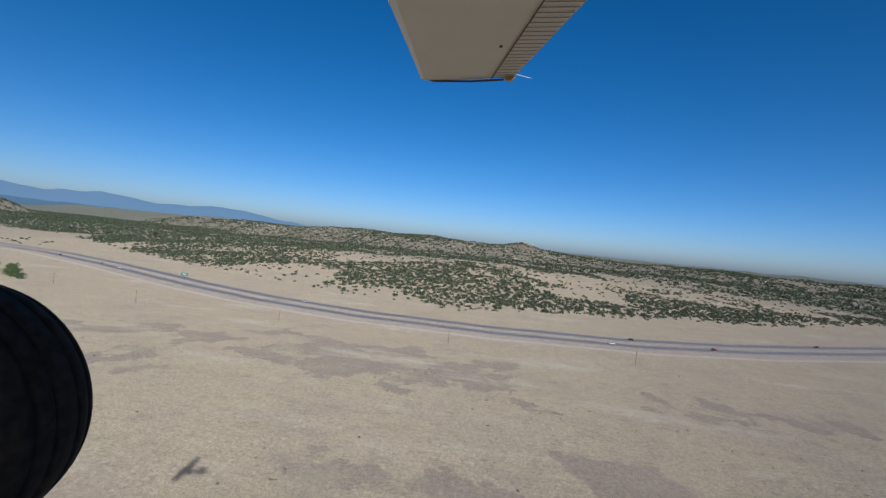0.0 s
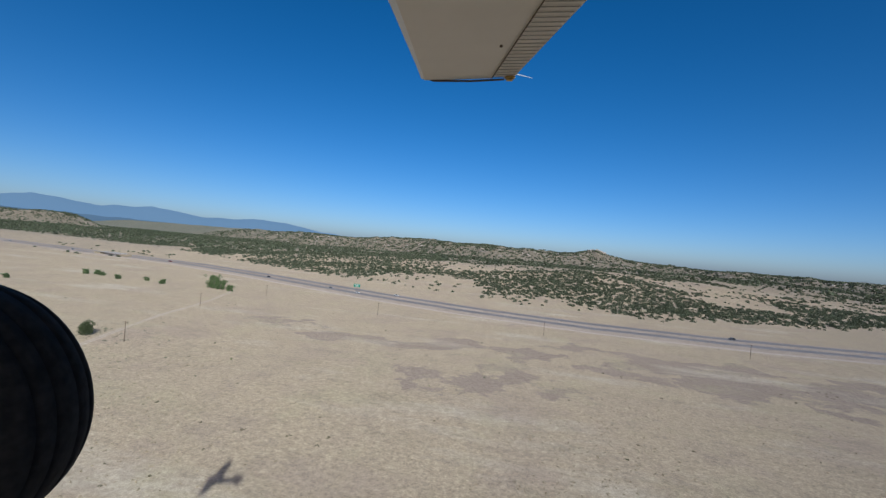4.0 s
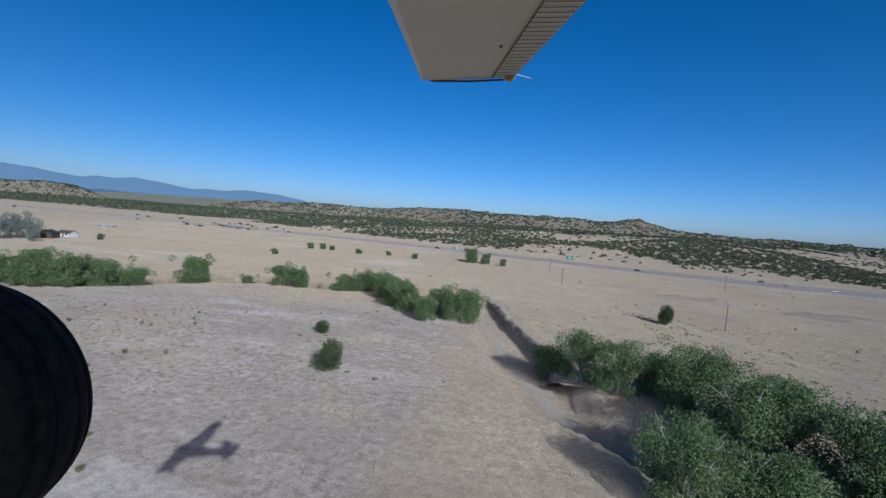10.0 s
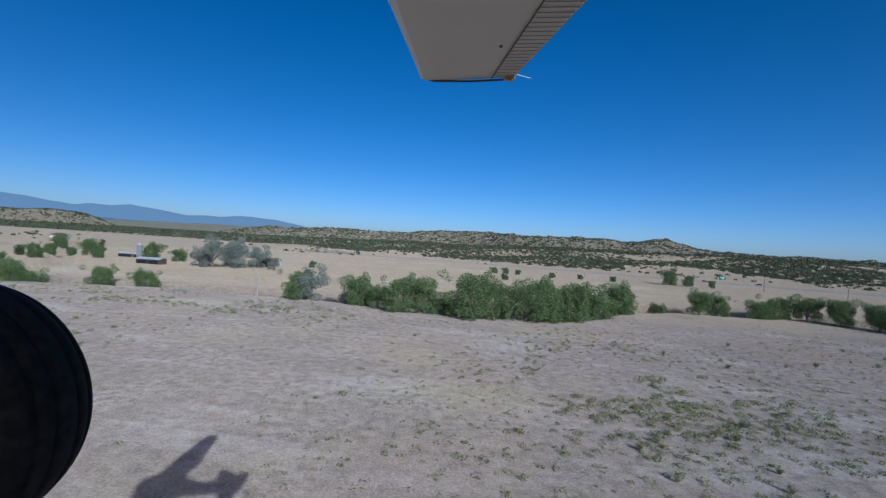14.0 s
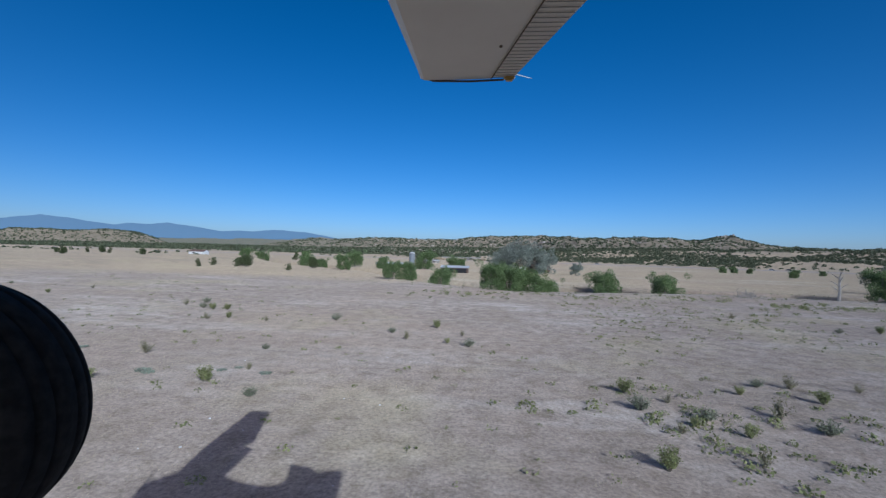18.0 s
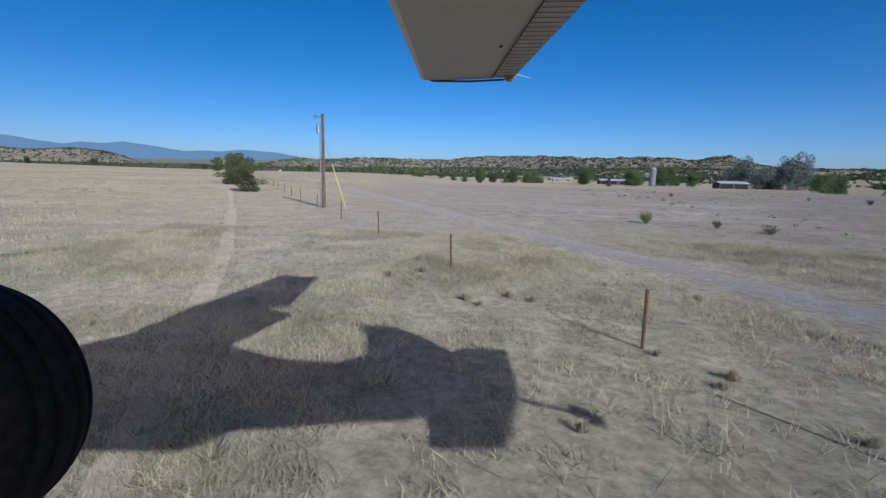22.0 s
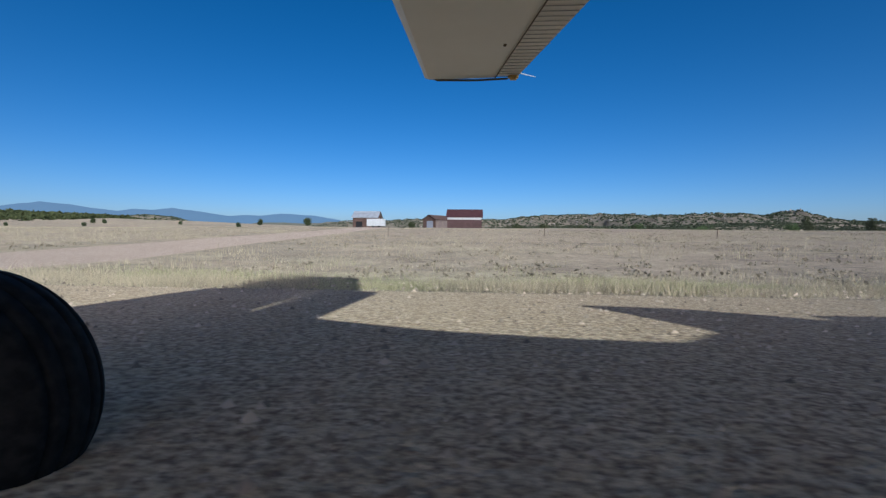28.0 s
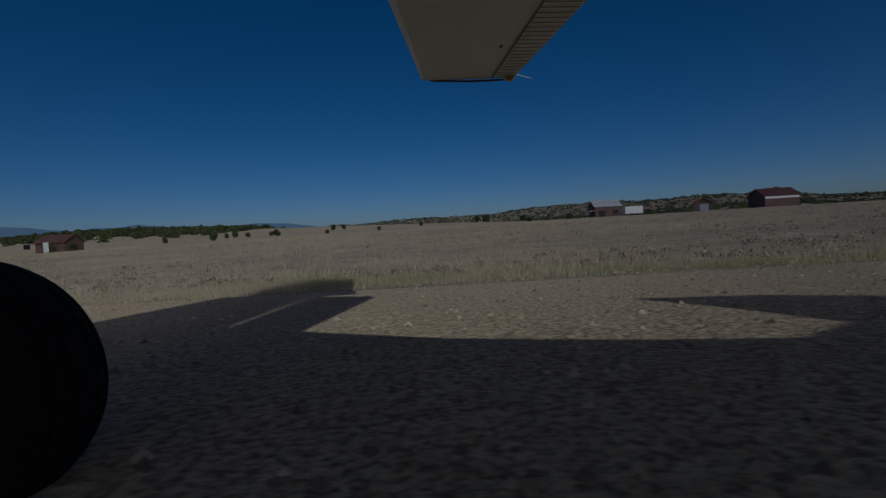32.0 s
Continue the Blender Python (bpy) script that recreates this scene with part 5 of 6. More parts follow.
def build_grass():
    rng = np.random.RandomState(51)
    edge = lambda x: np.interp(x, [-1500, -1000, -900, -800], [6.3, 6.5, 5.5, 4.9]) + (vnoise(x, x * 0, 6, 3) - 0.5) * 1.6
    drive = lambda x, y: way_off(x, y, [(-940.4, 6), (-940.6, 14), (-942, 25), (-945.5, 60), (-950, 118)])[0] > 3.6
    n = 40000
    x = rng.uniform(-1075, -784, n)
    y = edge(x) + rng.gamma(1.5, 1.05, n)
    ok = drive(x, y)
    g = vnoise(x, y, 5, 3) > 0.55
    p = np.stack([x, y], 1)
    blades("verge_grass", "pale green grass along the airstrip edge", p[ok & g], 0.04 + 0.27 * vnoise(x, y, 2.2, 3)[ok & g] ** 1.8, 0.24, 19, M_GRASS_GREEN, 52, 0.34)
    blades("dry_verge_grass", "straw-coloured grass along the airstrip edge", p[ok & ~g], 0.04 + 0.3 * vnoise(x, y, 3, 3)[ok & ~g] ** 1.6, 0.24, 15, M_GRASS_DRY, 53, 0.36)
    n = 48000
    x, y = rng.uniform(-1120, -785, n), 9 + 95 * rng.rand(n) ** 1.5
    ok = drive(x, y) & (rng.rand(n) < np.clip((vnoise(x, y, 14, 3) - 0.38) * 3.5, 0.06, 1))
    blades("field_grass", "tall dry straw grass over the airfield", np.stack([x, y], 1)[ok], 0.06 + 0.3 * vnoise(x, y, 18, 3)[ok] ** 1.5, 0.3, 9, M_GRASS_DRY, 54, 0.25, 1.7)
    n = 2600
    x, y = rng.uniform(-1090, -790, n), 16 + 50 * rng.rand(n) ** 1.3
    ok = drive(x, y) & (vnoise(x, y, 12, 2) > 0.42)
    blades("seed_stalks", "tall dry seed stalks standing over the field", np.stack([x, y], 1)[ok], 0.62, 0.2, 4, M_GRASS_DRY, 62, 0.16, 0.9)
    n = 240
    x = rng.uniform(-828, -798, n)
    p = np.stack([x, 6.3 + 0.1 * (x + 825) * (x > -822) + 0.35 * rng.normal(size=n)], 1)
    scatter("verge_weeds", "blue-green weeds along the airstrip edge", "weeds", p, rng.uniform(0.12, 0.32, n), 26, 0.22, M_BLUEWEED, 61, 0.7, 0.0)
    n = 15000
    x, y = rng.uniform(-1110, -785, n), 9.5 + 75 * rng.rand(n) ** 1.5
    ok = drive(x, y) & (rng.rand(n) < np.clip((vnoise(x, y, 9, 3) - 0.4) * 4, 0.04, 1))
    p = np.stack([x, y], 1)[ok]
    scatter("field_weeds", "grey-brown dry weeds over the airfield", "weeds", p, rng.uniform(0.25, 0.6, len(p)), 16, 0.15, leafy("dry_weed_leaves", (0.36, 0.30, 0.205), (0.47, 0.39, 0.265), 0.3), 60, 0.55, 0.0)
    n = 13000
    x, y = rng.uniform(-795, -540, n), rng.uniform(1, 60, n)
    ok = rng.rand(n) < vnoise(x, y, 18, 3) * 0.9
    blades("pasture_grass", "short dry grass on dusty pasture", np.stack([x, y], 1)[ok], 0.16, 0.2, 7, M_GRASS_DRY, 55)
    # matted grass about the fence and the lane
    n = 30000
    x, y = rng.uniform(-786, -752, n), 0.6 + 20 * rng.rand(n) ** 1.6
    ok = (rng.rand(n) < np.clip((vnoise(x, y, 4, 3) - 0.3) * 2.6, 0.1, 1)) & (way_off(x, y, LANE)[0] > 2.0)
    tone = vnoise(x, y, 1.6, 2) > 0.5
    p = np.stack([x, y], 1)
    blades("matted_grass", "matted straw grass beside the wire fence", p[ok & tone], 0.07 + 0.2 * vnoise(x, y, 2.5, 3)[ok & tone] ** 1.5, 0.15, 20, M_GRASS_DRY, 57, 0.9, 1.4)
    blades("dull_matted_grass", "dull olive-straw grass beside the wire fence", p[ok & ~tone], 0.06 + 0.16 * vnoise(x, y, 2.5, 3)[ok & ~tone], 0.14, 20, leafy("dull_straw", (0.36, 0.315, 0.205), (0.46, 0.395, 0.265), 0.3), 58, 0.9, 1.5)
    n = 24000
    x, y = rng.uniform(-760, -600, n), 1 + 34 * rng.rand(n) ** 1.3
    ok = rng.rand(n) < np.clip((vnoise(x, y, 7, 3) - 0.33) * 3, 0.05, 1)
    blades("cropped_grass", "cropped grey-straw grass on dusty soil", np.stack([x, y], 1)[ok], 0.1, 0.2, 10, leafy("cropped_straw", (0.44, 0.36, 0.26), (0.25, 0.20, 0.145), 0.45), 59, 1.7, 1.9)
    n = 15000
    x, y = rng.uniform(-795, -395, n), rng.uniform(0, 100, n)
    ok = rng.rand(n) < np.clip((vnoise(x, y, 22, 3) - 0.4) * 4, 0.05, 1)
    blades("pale_tufts", "pale grey-straw tufts over bare soil", np.stack([x, y], 1)[ok], 0.2, 0.16, 9, leafy("pale_tuft_grass", (0.42, 0.37, 0.27), (0.30, 0.27, 0.20), 0.3), 56)


def build_stones():
    rng = np.random.RandomState(61)
    n = 95000
    x, y = rng.uniform(-1045, -792, n), 0.3 + 7.0 * rng.rand(n) ** 2.0
    s = 0.007 + 0.022 * rng.rand(n) ** 2.6
    z = ground(x, y) + 0.05
    cap = np.array([(1, 0, -0.2), (0, 1, -0.2), (-1, 0, -0.2), (0, -1, -0.2), (0.1, 0.1, 0.75)])
    v = np.stack([x, y, z], 1)[:, None] + cap[None] * s[:, None, None] * rng.uniform(0.6, 1.4, (n, 5, 1))
    f = (np.array([(0, 1, 4), (1, 2, 4), (2, 3, 4), (3, 0, 4)])[None] + 5 * np.arange(n)[:, None, None]).reshape(-1, 3)
    base = np.array([(1, 0, 0), (-1, 0, 0), (0, 1, 0), (0, -1, 0), (0, 0, 0.8), (0, 0, -0.6)])
    fc = np.array([(0, 2, 4), (2, 1, 4), (1, 3, 4), (3, 0, 4), (2, 0, 5), (1, 2, 5), (3, 1, 5), (0, 3, 5)])
    m = material("pale_pebbles", ((0.56, 0.45, 0.32), (0.38, 0.295, 0.21)), (2.0,), rough=0.95, island=0.6)
    tagged(soup("pebbles", v.reshape(-1, 3), f, m), "loose pale pebbles on the gravel strip", "gravel", kind="stuff")
    # rubble heaped at the mouth of the drive
    m = material("limestone_rubble", ((0.56, 0.52, 0.46), (0.46, 0.42, 0.37)), (3.0,), rough=0.95, bump=0.5, bump_scale=14.0, spec=0.1)
    heap = []
    for k in range(6):
        bm = bmesh.new()
        bmesh.ops.create_icosphere(bm, subdivisions=2, radius=0.5)
        for w in bm.verts:
            w.co *= 1 + 0.7 * noise.noise(w.co * 2.1 + Vector((k * 9.1, 0, 0))) + 0.25 * noise.noise(w.co * 6 + Vector((0, k * 5.3, 0)))
            w.co.z *= 0.62
        rock = part("rubble_stone", bm, m)
        heap.append(rock)
        tagged(rock, "pale angular limestone rubble beside the drive", "rock", "drive rubble")
    for k in range(34):
        a, d = rng.uniform(0, 6.28), rng.rand() ** 0.6
        px, py, q = -943.3 + 0.55 * d * math.cos(a), 9.9 + 1.2 * d * math.sin(a), rng.uniform(0.06, 0.24) * (1.15 - 0.6 * d)
        rock = heap[k] if k < 6 else copy_thing(heap[k % 6], Matrix.Identity(4))
        rock.matrix_basis = pose(px, py, ground_at(px, py) + 0.07 + 0.04 * (1 - d), rng.uniform(-20, 20), rng.uniform(-20, 20), rng.uniform(0, 360)) @ Matrix.Scale(q, 4)
    n = 46
    x, y = rng.uniform(-705, -655, n), rng.uniform(6, 30, n)
    near = np.array([(-686.5, 13.3), (-682.8, 14.7), (-682.3, 13.4), (-681.3, 13.1), (-681.1, 13.2), (-678.4, 15.9), (-680.2, 11.2), (-674.4, 14.4), (-680.4, 15.2), (-697.5, 17.3), (-693.8, 29.4), (-676.5, 16.8)])
    x[:12], y[:12] = near[:, 0], near[:, 1]
    s = np.where(np.arange(n) < 12, rng.uniform(0.07, 0.12, n), rng.uniform(0.03, 0.08, n))
    v = np.stack([x, y, ground(x, y) + 0.01], 1)[:, None] + base[None] * (1, 1, 0.5) * s[:, None, None] * rng.uniform(0.6, 1.4, (n, 6, 1))
    f = (fc[None] + 6 * np.arange(n)[:, None, None]).reshape(-1, 3)
    tagged(soup("field_stones", v.reshape(-1, 3), f, M_WHITE), "small white stones on dusty ground", "stones", kind="stuff")
    # pale ledges along the mesas
    n = 1100
    x = rng.uniform(-1700, 1300, n)
    rim = 1180 + 320 * vnoise(x, x * 0 + 50, 330, 3) + np.clip(-x - 350, 0, 4000) * 0.55
    y = rim + rng.normal(100, 55, n)
    s = 1.2 + 4.5 * rng.rand(n) ** 2
    z = ground(x, y) - 0.5
    v = np.stack([x, y, z], 1)[:, None] + base[None] * (1.6, 0.9, 0.75) * s[:, None, None] * rng.uniform(0.5, 1.3, (n, 6, 1))
    f = (fc[None] + 6 * np.arange(n)[:, None, None]).reshape(-1, 3)
    tagged(soup("rim_rock", v.reshape(-1, 3), f, material("pale_rimrock", ((0.46, 0.41, 0.35), (0.36, 0.31, 0.26)), (0.08,), rough=1.0, island=0.3)), "pale sandstone ledges along the mesa rims", "rock", kind="stuff")
    x, y = rng.normal(92, 16, 60), rng.normal(1545, 16, 60)
    v = np.stack([x, y, ground(x, y)], 1)[:, None] + base[None] * (1.0, 1.0, 1.2) * rng.uniform(3, 8, (60, 1, 1)) * rng.uniform(0.5, 1.3, (60, 6, 1))
    f = (fc[None] + 6 * np.arange(60)[:, None, None]).reshape(-1, 3)
    tagged(soup("butte_rock", v.reshape(-1, 3), f, M_ROCK), "jagged rocks crowning the butte", "rock", kind="stuff")


def build_deadwood():
    """A heap of cut brush and a bare snag by the creek."""
    rng = np.random.RandomState(71)
    heap = thing("brush_pile", pose(BRUSH_PILE[0], BRUSH_PILE[1], ground_at(*BRUSH_PILE)), "heap of bleached grey brushwood on dry grass", "brush pile")
    for k in range(46):
        q, r = rng.uniform(0, 6.28), 2.6 * math.sqrt(rng.rand())
        a = Vector((math.cos(q) * r, math.sin(q) * r * 0.7, max(0.05, 0.9 - 0.33 * r)))
        w = Vector(rng.normal(size=3)) * 0.9
        b = a + Vector((w.x, w.y, abs(w.z) * 0.9))
        bm = tube(bmesh.new(), [tuple(a - (b - a) * 0.5), tuple(a.lerp(b, 0.5) + Vector((0, 0, 0.08))), tuple(b)], [0.05, 0.035, 0.01], 5)
        for j in range(5):
            e = a.lerp(b, rng.uniform(0.4, 1.0))
            tube(bm, [tuple(e), tuple(e + Vector(rng.normal(size=3)) * 0.3)], [0.018, 0.006], 3)
        part("branch", bm, M_DEADWOOD, heap)
    snag = thing("dead_snag", pose(SNAG[0], SNAG[1], ground_at(*SNAG) - 0.2), "bare bleached snag standing over creek scrub", "dead tree")
    part("trunk", tube(bmesh.new(), [(0, 0, 0), (0.15, 0, 2.4), (0.05, 0.1, 4.6), (0.3, 0.1, 6.6)], [0.34, 0.26, 0.17, 0.05], 7), M_DEADWOOD, snag)
    for k in range(7):
        q, z = rng.uniform(0, 6.28), 2.2 + 0.55 * k
        e = Vector((math.cos(q) * 1.6, math.sin(q) * 1.6, z + 1.3))
        bm = tube(bmesh.new(), [(0.1, 0, z), tuple(e * 0.5 + Vector((0, 0, z * 0.5 + 0.1))), tuple(e)], [0.11, 0.07, 0.015], 5)
        for j in range(4):
            c = e.lerp(Vector((0.1, 0, z)), rng.uniform(0, 0.6))
            tube(bm, [tuple(c), tuple(c + Vector(rng.normal(size=3)) * 0.5)], [0.025, 0.006], 3)
        part("limb", bm, M_DEADWOOD, snag)


BRUSH_PILE, SNAG = (-595.5, 100.0), (-576.3, 102.6)
build_trees()
build_deadwood()
build_brush()
build_shrubs()
build_grass()
build_stones()

# ---- buildings ----


def gable(lo, hi, eave, ridge, along_x=True):
    """Walls with gable ends, as a closed solid."""
    (x0, y0), (x1, y1) = lo, hi
    bm = bmesh.new()
    if along_x:
        prof = [(y0, 0), (y0, eave), ((y0 + y1) / 2, ridge), (y1, eave), (y1, 0)]
        loops = [[(x, a, b) for a, b in prof] for x in (x0, x1)]
    else:
        prof = [(x0, 0), (x0, eave), ((x0 + x1) / 2, ridge), (x1, eave), (x1, 0)]
        loops = [[(a, y, b) for a, b in prof] for y in (y0, y1)]
    return loft(bm, loops)


def roof_slab(lo, hi, eave, ridge, over, side, along_x=True, thick=0.12):
    (x0, y0), (x1, y1) = lo, hi
    bm = bmesh.new()
    rise = 0.05
    if along_x:
        m, e = (y0 + y1) / 2, (y0 if side < 0 else y1) + side * over
        drop = (ridge - eave) * over / ((y1 - y0) / 2)
        prof = [(m, ridge + rise), (e, eave - drop + rise), (e, eave - drop + rise + thick), (m, ridge + rise + thick)]
        loops = [[(x, a, b) for a, b in prof] for x in (x0 - over, x1 + over)]
    else:
        m, e = (x0 + x1) / 2, (x0 if side < 0 else x1) + side * over
        drop = (ridge - eave) * over / ((x1 - x0) / 2)
        prof = [(m, ridge + rise), (e, eave - drop + rise), (e, eave - drop + rise + thick), (m, ridge + rise + thick)]
        loops = [[(a, y, b) for a, b in prof] for y in (y0 - over, y1 + over)]
    return loft(bm, loops)


def house(name, label, category, at, size, eave, ridge, wall, roof, along_x=True, extras=(), turn=0, over=0.35):
    """A gabled building: body, two roof slopes, and boxes (name, lo, hi, material) for doors, windows and trim."""
    ob = thing(name, pose(at[0], at[1], ground_at(at[0], at[1]) - 0.15, 0, 0, turn), label, category, "valley buildings")
    lo, hi = (-size[0] / 2, -size[1] / 2), (size[0] / 2, size[1] / 2)
    part("wall", gable(lo, hi, eave, ridge, along_x), wall, ob)
    for s in (-1, 1):
        part("roof", roof_slab(lo, hi, eave, ridge, over, s, along_x), roof, ob)
    for nm, a, b, m in extras:
        part(nm, boxed(a, b, 0.02), m, ob)
    return ob


def seams(x0, x1, y, z0, z1, step):
    return [("siding_rib", (x, y - 0.03, z0), (x + 0.06, y + 0.01, z1), M_MAROON) for x in np.arange(x0, x1, step)]


def ruined_shed(at, turn):
    """A roofless-looking plank shed: gapped boards, bare rafters, a few roof planks left."""
    grey = material("silvered_planks", ((0.30, 0.28, 0.265), (0.40, 0.375, 0.355), (0.20, 0.185, 0.175)), (1.5, 9.0), rough=0.95)
    sh = thing("plank_shed", pose(at[0], at[1], ground_at(*at) - 0.05, 0, 0, turn), "collapsing grey plank shed with a half-open roof", "shed")
    rng = np.random.RandomState(5)
    # near-black floor puts the shade between the boards into its colour
    part("floor", boxed((-2.2, -1.7, 0.05), (2.2, 1.7, 0.15)), M_DARK, sh)
    for x, y in ((-2.2, -1.7), (2.2, -1.7), (-2.2, 1.7), (2.2, 1.7)):
        part("post", boxed((x - 0.07, y - 0.07, 0), (x + 0.07, y + 0.07, 2.1), 0.01), grey, sh)
    for y in (-1.72, 1.72):
        for k in range(9):
            if rng.rand() < 0.85:
                z = 0.1 + 0.22 * k
                part("board", boxed((-2.25, y - 0.02, z), (2.25 - (rng.rand() < 0.3) * 1.2, y + 0.02, z + 0.17)), grey, sh)
    for x in (-2.22, 2.22):
        for k in range(14):
            if rng.rand() < 0.9:
                y = -1.7 + 0.245 * k
                part("board", boxed((x - 0.02, y, 0.05), (x + 0.02, y + 0.19, 2.1 + 0.55 * (1 - abs(y + 0.1) / 1.8))), grey, sh)
    for k in range(6):
        x = -2.2 + 0.88 * k
        for s in (-1, 1):
            bm = bmesh.new()
            loft(bm, [[(x - 0.04, s * 1.85, 2.0), (x + 0.04, s * 1.85, 2.0), (x + 0.04, s * 1.85, 2.12), (x - 0.04, s * 1.85, 2.12)], [(x - 0.04, 0, 2.62), (x + 0.04, 0, 2.62), (x + 0.04, 0, 2.74), (x - 0.04, 0, 2.74)]])
            part("rafter", bm, grey, sh)
    for s, skip in ((-1, (1, 2, 4)), (1, (3,))):
        for k in range(7):
            if k in skip:
                continue
            a, b = k / 7.0, k / 7.0 + 0.12
            y0, z0, y1, z1 = s * 1.95 * (1 - a), 2.1 + 0.66 * a, s * 1.95 * (1 - b), 2.1 + 0.66 * b
            bm = bmesh.new()
            loft(bm, [[(x, y0, z0 + 0.03), (x, y1, z1 + 0.03), (x, y1, z1 + 0.06), (x, y0, z0 + 0.06)] for x in (-2.4, 2.4 - (k % 3) * 0.5)])
            part("roof_plank", bm, grey, sh)


def build_farm():
    house("hangar", "maroon metal hangar with a white band under the eave", "hangar", (-930.1, 127.2), (9.4, 6.8), 3.2, 5.2, M_MAROON, material("maroon_roof", ((0.095, 0.04, 0.038), (0.115, 0.05, 0.046)), (0.5,), rough=0.55), True,
          [("white_band", (-4.65, -3.46, 2.4), (4.65, -3.4, 3.1), M_WHITE), ("door_leaf", (-4.76, -2.6, 0.1), (-4.7, -0.1, 2.9), M_BROWN), ("door_leaf", (-4.76, 0.1, 0.1), (-4.7, 2.6, 2.9), M_BROWN)] + seams(-4.5, 4.6, -3.42, 0.1, 2.35, 0.9))
    # the garage's side panel is a lighter brown: sunlight painted on that wall
    house("garage", "brown gabled garage with a grey roller door", "garage", (-939.6, 144.9), (4.8, 8.5), 2.9, 4.2, M_BROWN, M_BROWN, False,
          [("roller_door", (-0.9, -4.33, 0.1), (1.5, -4.25, 2.4), material("grey_door", ((0.38, 0.40, 0.44),), rough=0.5)), ("lit_side_panel", (2.4, -4.1, 0.2), (2.46, 4.1, 2.7), material("lit_siding", ((0.30, 0.225, 0.19), (0.25, 0.185, 0.16)), (0.8,), rough=0.7))], turn=-30)
    house("cabin", "weathered two-storey cabin with a shiny tin roof", "cabin", (-966, 159.5), (8.6, 7.4), 3.8, 5.9, M_BROWN, M_TINROOF, True,
                [("porch_roof", (-6.4, -3.7, 2.3), (-4.2, 3.7, 2.45), M_TINROOF), ("porch_post", (-6.3, -3.6, 0), (-6.15, -3.45, 2.3), M_POLE), ("porch_post", (-6.3, 3.45, 0), (-6.15, 3.6, 2.3), M_POLE), ("opening_shade", (-3.2, -3.76, 0.1), (-0.9, -3.7, 2.3), M_DARK), ("window", (1.6, -3.76, 1.0), (3.6, -3.7, 2.2), M_DARK)], over=0.5)
    bm = boxed((-3.0, -1.2, 0.5), (3.0, 1.2, 2.9), 0.06)
    tr = thing("box_trailer", pose(-960.4, 149, ground_at(-960.4, 149), 0, 0, 4), "white ribbed box trailer parked by the cabin", "trailer")
    part("body", bm, M_WHITE, tr)
    for k in range(11):
        part("rib", boxed((-2.8 + 0.55 * k, -1.24, 0.55), (-2.74 + 0.55 * k, -1.19, 2.85)), M_TINROOF, tr)
    for x in (-1.0, 1.0):
        for y in (-1.1, 1.1):
            part("wheel", tube(bmesh.new(), [(x, y - 0.1, 0.36), (x, y + 0.1, 0.36)], 0.36, 14), M_TYRE, tr)
    house("cabin", "long brown roofed cabin at the foot of the knoll", "cabin", (-1103, 94), (6.0, 5), 2.1, 3.5, M_BROWN, material("rust_brown_roof", ((0.14, 0.07, 0.055), (0.18, 0.1, 0.08)), (0.6,), rough=0.7), True, [("window", (-4, -4.06, 0.9), (-2.6, -4.0, 1.9), M_DARK), ("door", (0, -4.06, 0.1), (1.1, -4.0, 2.1), M_WHITE)])
    # farmstead by the creek
    house("farmhouse", "white farmhouse with a dark roof among olive trees", "house", (-634, 232), (8, 6), 2.4, 3.8, M_WHITE, M_BROWN, True, [("window", (-3, -3.06, 1.0), (-1.8, -3.0, 2.0), M_DARK), ("window", (1.6, -3.06, 1.0), (2.8, -3.0, 2.0), M_DARK), ("door", (-0.5, -3.06, 0.1), (0.5, -3.0, 2.0), M_BROWN)])
    house("barn", "dark gabled barn beside olive trees", "barn", (-630, 216), (8, 8), 3.0, 4.8, M_BROWN, material("dark_roof", ((0.05, 0.05, 0.055),), rough=0.7), False, [("door", (-1.6, -4.56, 0.1), (1.6, -4.5, 2.8), M_DARK)], turn=20)
    house("shed", "low open pole shed with a tin roof", "shed", (-667, 182), (11, 5), 2.2, 2.9, M_BROWN, M_TINROOF, True, [("opening_shade", (-5.0, -2.56, 0.1), (-0.3, -2.5, 1.9), M_DARK), ("opening_shade", (0.3, -2.56, 0.1), (5.0, -2.5, 1.9), M_DARK)])
    house("shed", "long low grey livestock shed", "shed", (-700, 214), (17, 5), 1.9, 2.5, M_POLE, M_TINROOF, True, [("opening_shade", (-8, -2.56, 0.1), (-1, -2.5, 1.6), M_DARK), ("opening_shade", (0.5, -2.56, 0.1), (7.5, -2.5, 1.6), M_DARK)])
    house("mobile_home", "long pale tan mobile home on the plain", "house", (-700, 330), (14, 4), 2.0, 2.5, material("tan_cladding", ((0.46, 0.42, 0.36), (0.40, 0.365, 0.31)), (0.8,), rough=0.7), M_TINROOF, True, [("window", (-5, -2.06, 0.8), (-3.6, -2.0, 1.6), M_DARK), ("window", (3, -2.06, 0.8), (4.6, -2.0, 1.6), M_DARK)])
    house("house", "white ranch house far down the valley", "house", (-950, 420), (16, 9), 2.8, 4.6, M_WHITE, M_BROWN, True, [("window", (-4, -4.56, 1.0), (-2.6, -4.5, 2.0), M_DARK)])
    ruined_shed((-306.5, 30.5), 14)
    # silo
    si = thing("silo", pose(-689, 202, ground_at(-689, 202)), "tall ribbed galvanised grain silo", "silo")
    bm = bmesh.new()
    path, radii = [], []
    for k in range(25):
        path.append((0, 0, -0.2 + 7.4 * k / 24))
        radii.append(1.25 + 0.03 * (k % 2))
